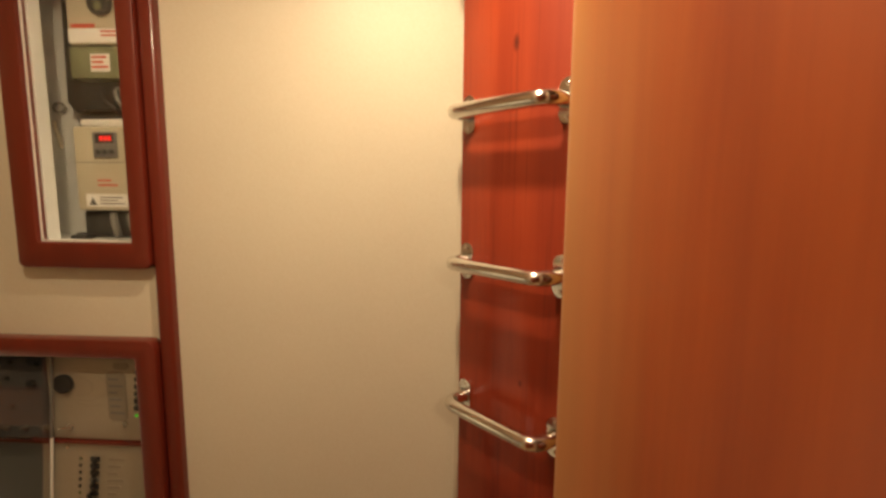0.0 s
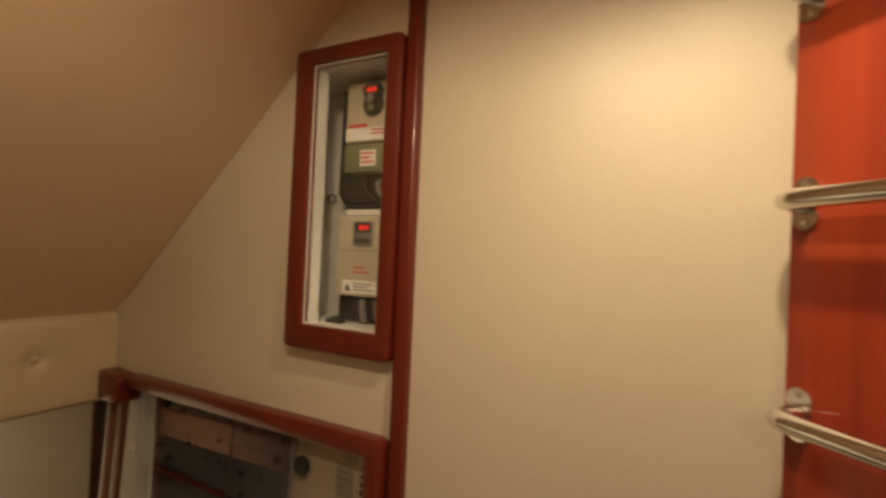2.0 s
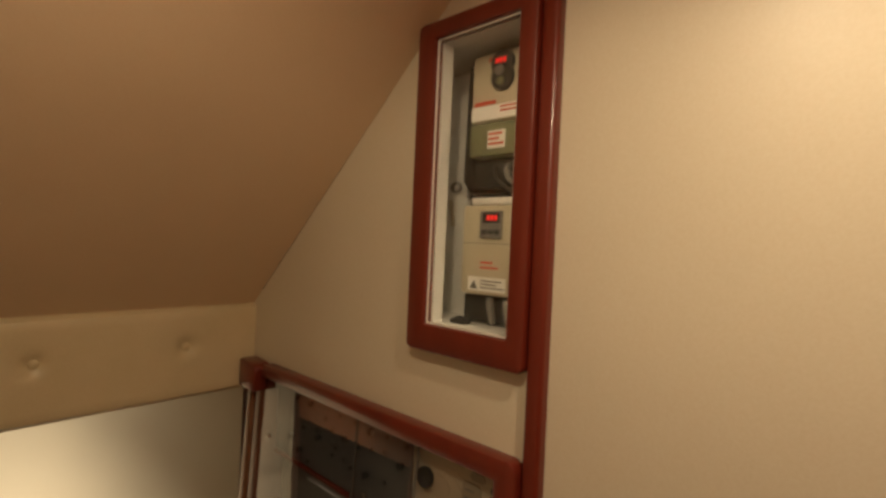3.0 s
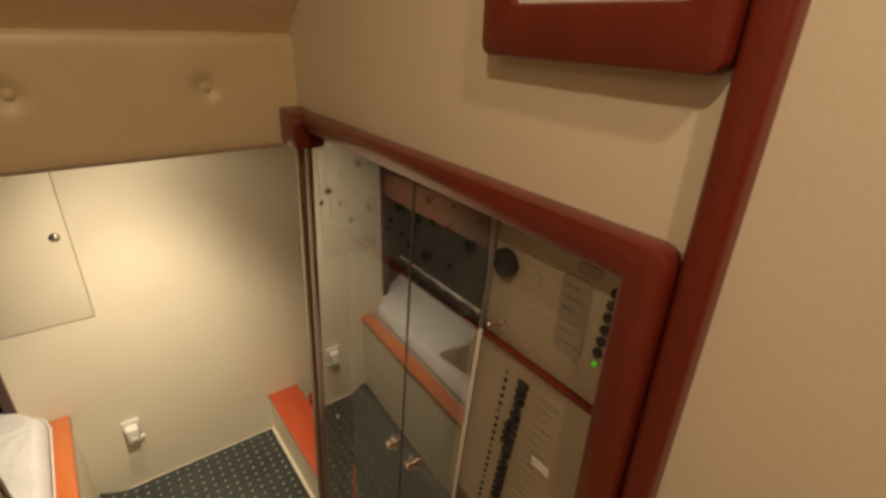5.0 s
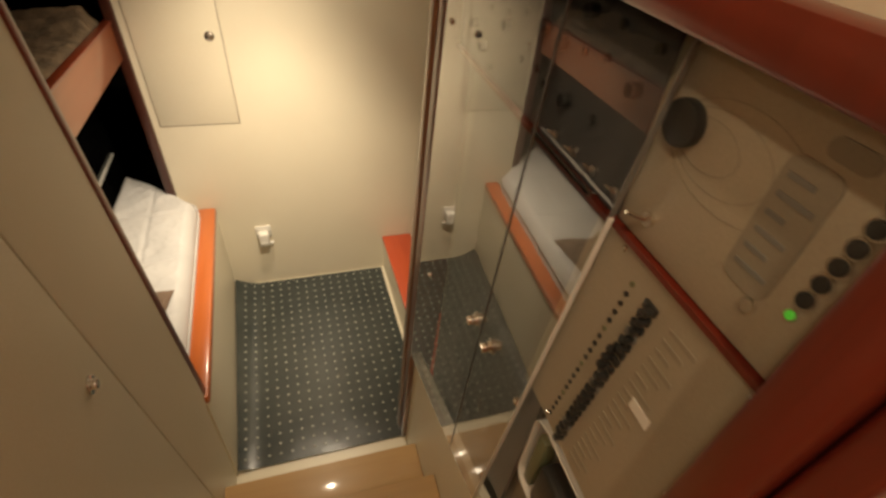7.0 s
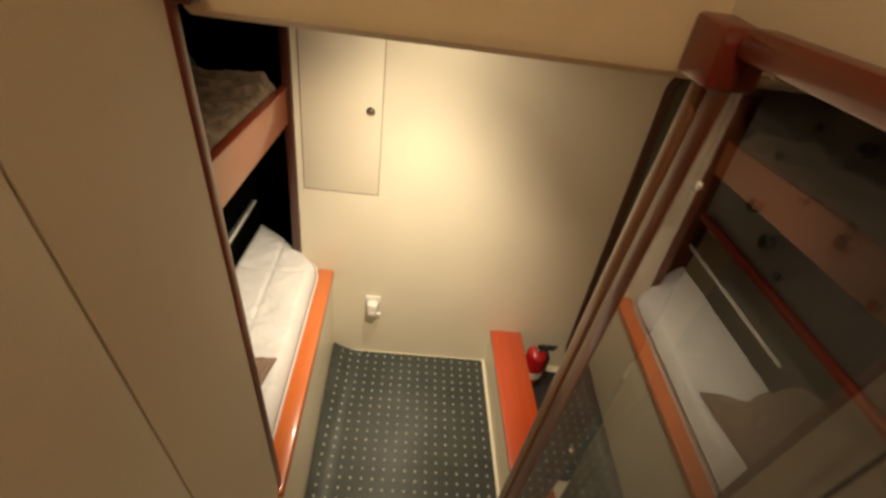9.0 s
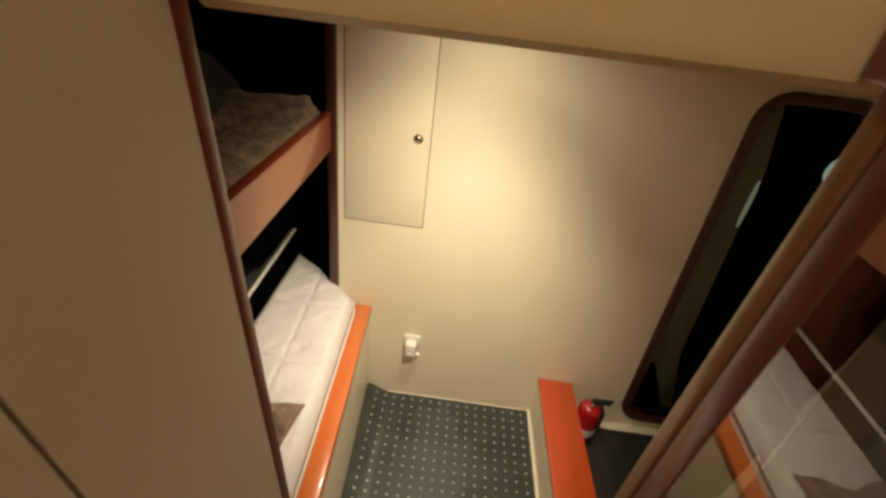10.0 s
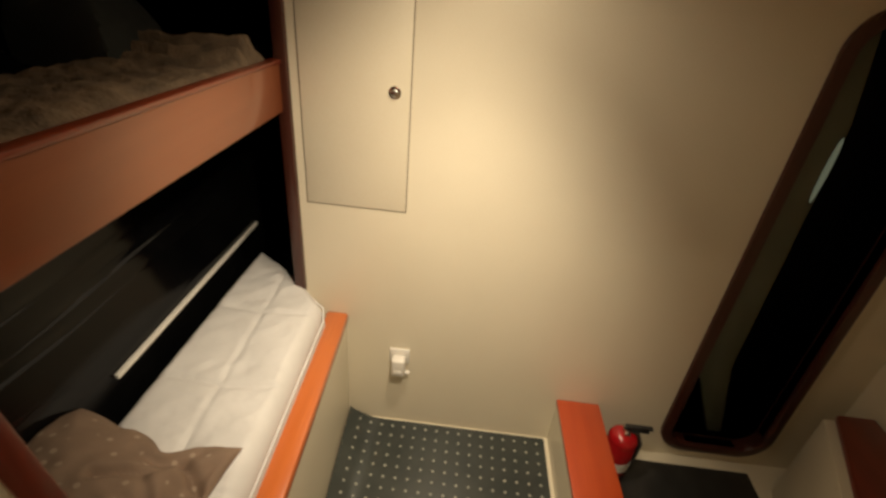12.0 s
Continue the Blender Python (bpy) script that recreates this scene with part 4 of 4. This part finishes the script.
for k in range(3):
    part("digit", bx(B(), 2.103 + 0.009 * k, 2.109 + 0.009 * k, 1.3708, 1.3716, 2.571, 2.581), REDGLOW, win, "", False)
for k in range(3):
    part("key", bx(B(), 2.092 + 0.015 * k, 2.102 + 0.015 * k, 1.3705, 1.373, 2.543, 2.552, 0.001), BLACKPLASTIC, key2)
label_bars(body2, 2.086, 2.130, 2.472, 2.492, 1.378, 2, REDINK, 0.4)
lab2 = part("rating_label", bx(B(), 2.058, 2.150, 1.3765, 1.378, 2.430, 2.458), WHITEPLASTIC, body2, "pale rating label", False)
part("warning_mark", prism(B(), [(2.064, 2.434), (2.082, 2.434), (2.073, 2.450)], 1, 1.3757, 1.3765), INK, lab2, "", False)
label_bars(lab2, 2.090, 2.146, 2.434, 2.454, 1.3765, 3, INK, 0.35)
part("terminal_cover", bx(B(), 2.030, 2.200, 1.40, 1.430, 2.364, 2.418, 0.004), BLACKPLASTIC, d2)
for k in range(2):
    part("cable", tube(B(), [(2.10 + 0.04 * k, 1.398, 2.415), (2.105 + 0.04 * k, 1.392, 2.395), (2.11 + 0.04 * k, 1.396, 2.364)], 0.008, 8), GREYPLASTIC, d2)
cl = thing("wire_hook", (1.97, 1.478, 2.62), "small grey wire hook on the white box lining", "hook")
part("hook_ring", ring(B(), [(1.945 + 0.016 * math.cos(a), 2.655 + 0.013 * math.sin(a)) for a in [k * math.pi / 10 for k in range(20)]], [(1.945 + 0.011 * math.cos(a), 2.655 + 0.009 * math.sin(a)) for a in [k * math.pi / 10 for k in range(20)]], 1, 1.468, 1.474), GREYPLASTIC, cl)
part("hook_tail", tube(B(), [(1.928, 1.472, 2.625), (1.932, 1.470, 2.605), (1.940, 1.470, 2.580), (1.936, 1.475, 2.565)], 0.005, 8), BEIGEPLASTIC, cl)

rag = thing("black_cable_clip", (2.06, 1.39, 2.3605), "small black cable clip lying on the box floor", "clip")
part("clip_body", dome(bx(B(), 2.045, 2.085, 1.352, 1.378, 2.3605, 2.371, 0.004), (2.062, 1.365, 2.370), 0.011, 0.6, 12), BLACKPLASTIC, rag)

d1.location.x += 0.014
d2.location.x += 0.012

# ---- fittings of the switch panel ----
CATCH = ((1.747, 1.480), (1.826, 1.492))
FY = 1.322
def rk(z):
    return (z - 1.90) * 0.118


dial = part("dial", cyl(B(), (2.030, FY - 0.012, 2.050), (2.030, FY, 2.050), 0.021, n=32, bev=0.003), BLACKPLASTIC, panel_a, "round black selector dial")
for a, r in ((0.6, 0.034), (0.6, 0.052), (0.6, 0.070)):
    o = [(2.030 + (r + 0.0012) * math.cos(t), 2.043 + 0.62 * (r + 0.0012) * math.sin(t)) for t in [k * math.pi / 16 for k in range(32)]]
    n_ = [(2.030 + r * math.cos(t), 2.043 + 0.62 * r * math.sin(t)) for t in [k * math.pi / 16 for k in range(32)]]
    part("printed_line", ring(B(), [(x + r * 0.8, z) for x, z in o], [(x + r * 0.8, z) for x, z in n_], 1, FY - 0.0006, FY - 0.0002), LEGEND, panel_a, "", False)


def toggle(parent, x, z, reach=0.012):
    base = part("toggle_switch", cyl(B(), (x, FY - 0.004, z), (x, FY, z), 0.0075, n=16), CHROME, parent, "chrome toggle switch")
    part("lever", cyl(B(), (x, FY - 0.004, z), (x - 0.008, FY - reach, z + 0.006), 0.0018, 0.0024, 10), CHROME, base)


toggle(panel_a, 2.034, 1.950, 0.024)
for k in range(4):
    toggle(panel_b, 1.982 - 0.046 * k, 1.947 - 0.002 * k)
part("grab_bar", tube(B(), [(1.80, FY, 1.927), (1.80, FY - 0.012, 1.927), (1.955, FY - 0.012, 1.927), (1.955, FY, 1.927)], 0.003, 8), CHROME, panel_b)
for k in range(7):
    z = 1.982 + 0.0165 * k
    lens = part("indicator", cyl(B(), (2.188 + 0.0015 * k, FY - 0.005, z), (2.188 + 0.0015 * k, FY, z), 0.0036 if k == 0 else 0.0062, n=18, bev=0.001), GREENGLOW if k == 0 else BLACKPLASTIC, panel_a, "green lit indicator" if k == 0 else "dark indicator lens")
for k in range(7):
    x, z, r = 2.188 + 0.0015 * k, 1.982 + 0.0165 * k, 0.0050 if k == 0 else 0.0078
    ro, ri = [[(x + q * math.cos(a), z + q * math.sin(a)) for a in [2 * math.pi * n / 18 for n in range(18)]] for q in (r, r - 0.0012)]
    part("bezel", ring(B(), ro, ri, 1, FY - 0.003, FY - 0.0003), CHROME, panel_a)
part("screw", cyl(B(), (2.160, FY - 0.004, 1.962), (2.160, FY, 1.962), 0.006, n=14), CHROME, panel_a)
plate = part("legend_plate", prism(B(), rounded(2.124, 2.167, 1.968, 2.078, 0.010, 4), 1, FY - 0.0015, FY), ALUDIM, panel_a, "grey printed legend", False)
label_bars(plate, 2.130, 2.161, 1.978, 2.070, FY - 0.0015, 6, GREYPLASTIC, 0.28)
part("legend_head", prism(B(), rounded(2.142, 2.176, 2.084, 2.099, 0.007, 4), 1, FY - 0.0015, FY), ALUDIM, panel_a, "", False)
KNOBS = ((1.575, 1.962), (1.585, 2.022), (1.61, 1.94), (1.658, 2.018), (1.682, 2.071), (1.709, 2.051), (1.767, 2.050), (1.714, 1.990), (1.763, 1.995), (1.815, 2.044), (1.862, 2.052), (1.905, 2.060),
         (1.962, 2.050), (1.975, 2.092), (1.915, 2.095), (1.860, 2.092), (1.80, 2.095), (1.74, 2.094), (1.62, 2.094), (1.55, 2.090), (1.79, 1.985), (1.85, 1.990), (1.91, 1.995), (1.52, 2.045), (1.53, 1.985), (1.650, 2.032), (1.728, 2.012))
for k, (x, z) in enumerate(KNOBS):
    big = k % 3 == 0
    part("engine_knob", cyl(B(), (x, FY - (0.014 if big else 0.008), z), (x, FY - 0.003, z), 0.0085 if big else 0.0055, n=14, bev=0.0015), BLACKPLASTIC, panel_b)
for k in range(20):
    z = 1.876 - 0.0165 * k
    x = 2.087 + rk(z)
    br = part("breaker", bx(B(), x - 0.010, x + 0.010, FY - 0.004, FY, z - 0.0052, z + 0.0052, 0.001), BLACKPLASTIC if k % 7 != 3 else GREYPLASTIC, panel_c)
    part("lever", bx(B(), x + (0.001 if k not in (5, 6, 7) else -0.009), x + (0.009 if k not in (5, 6, 7) else -0.001), FY - 0.014, FY - 0.004, z - 0.0042, z + 0.0042, 0.001), BLACKPLASTIC, br)
    part("pilot_light", cyl(B(), (x - 0.034, FY - 0.002, z), (x - 0.034, FY, z), 0.0034, n=10), BLACKPLASTIC if k % 5 else GREENPLASTIC, panel_c)
    part("legend", bx(B(), x + 0.030, x + 0.068 - 0.008 * (k % 3), FY - 0.0008, FY, z - 0.003, z + 0.003), LEGEND, panel_c, "", False)
part("pale_tag", bx(B(), 2.118, 2.150, FY - 0.002, FY - 0.001, 1.752, 1.768), WHITEPLASTIC, panel_c, "small pale tag", False)
for x, z in ((2.020, 1.900), (2.205, 1.900), (2.006, 1.550), (2.200, 1.550), (2.205, 1.72)):
    part("screw", dome(B(), (x, FY, z), 0.004, 0.5, 8, (0, -1, 0)), CHROME, panel_c)
pocket = part("pocket", ring(B(), rounded(1.980, 2.160, 1.290, 1.500, 0.03, 5), rounded(1.983, 2.157, 1.293, 1.497, 0.028, 5), 1, 1.330, 1.372, 0.001), WHITEPLASTIC, sp, "white open pocket under the breakers")
part("pocket_tool", bx(B(), 1.995, 2.020, 1.335, 1.365, 1.302, 1.46, 0.006), GREENPLASTIC, pocket)
part("pocket_meter", bx(B(), 2.03, 2.12, 1.330, 1.37, 1.302, 1.42, 0.01), BLACKPLASTIC, pocket)
part("lower_panel_left", prism(B(), [(1.42, 0.82), (1.945, 1.05), (1.975, 1.905), (1.70, 1.905), (1.50, 1.905)], 1, 1.350, 1.360), GREYPLASTIC, sp)
for x, z in ((1.425, 1.955), (1.425, 1.30), (1.95, 1.5)):
    part("cover_screw", dome(cyl(B(), (x, 1.3005, z), (x, 1.303, z), 0.007, n=16), (x, 1.3005, z), 0.006, 0.5, 10, (0, -1, 0)), CHROME, sp)
for x in (CATCH):
    catch = part("leaf_knob", cyl(B(), (x[0], 1.283, x[1]), (x[0], 1.303, x[1]), 0.009, 0.011, n=18, bev=0.002), CHROME, sp, "chrome leaf knob")
    part("knob_base", cyl(B(), (x[0], 1.300, x[1]), (x[0], 1.303, x[1]), 0.016, n=18), CHROME, catch)

# ---- beyond the doorway ----
leaf = thing("open_door_leaf", (-0.14, 2.05, 0.05), "pale green glossy door leaf standing open in the dark", "door")
bm = B()
prism(bm, [(1.90, 0.30), (1.95, 0.42), (2.06, 0.36), (2.20, 0.04), (2.27, 0.04), (2.165, 0.45), (2.135, 1.50), (2.08, 1.80), (1.90, 1.80)], 0, -0.16, -0.12, 0.012)
part("leaf_board", bm, PALE, leaf)
# Glowing oval added in place of a reflection at the leaf's edge.
o = [(2.124 + 0.010 * math.cos(a), 1.345 + 0.115 * math.sin(a)) for a in [k * math.pi / 14 for k in range(28)]]
part("painted_glint", prism(B(), o, 0, -0.122, -0.117), GLINTGLOW, leaf, "narrow glowing oval standing in for a reflection", False)
port = thing("porthole", (-0.5, 2.713, 1.42), "round porthole with faint pale green night light", "porthole")
o = [(2.725 + 0.120 * math.cos(a), 1.42 + 0.120 * math.sin(a)) for a in [k * math.pi / 20 for k in range(40)]]
n_ = [(2.725 + 0.088 * math.cos(a), 1.42 + 0.088 * math.sin(a)) for a in [k * math.pi / 20 for k in range(40)]]
part("port_ring", ring(B(), o, n_, 0, -0.53, -0.49, 0.006), BLACKPLASTIC, port)
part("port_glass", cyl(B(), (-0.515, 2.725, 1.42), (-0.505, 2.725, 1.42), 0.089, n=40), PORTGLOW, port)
# Near black like the forepeak walls, the shade put into the colour.
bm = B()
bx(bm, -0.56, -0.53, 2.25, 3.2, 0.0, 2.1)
setting("wall_forepeak_partition", bm, DARK, "partition with a round porthole, darkness put into its colour", "wall")
lk = thing("side_locker", (0.3, 2.45, 0), "low pale locker with a dark red wooden lid", "locker")
part("locker_body", prism(B(), [(0.12, 2.40), (0.62, 2.20), (0.72, 2.58), (0.12, 2.58)], 2, 0.0, 0.46, 0.006), CREAM, lk)
part("lid", prism(B(), [(0.12, 2.44), (0.60, 2.24), (0.72, 2.58), (0.12, 2.58)], 2, 0.462, 0.49, 0.006), MAHOG_X, lk)
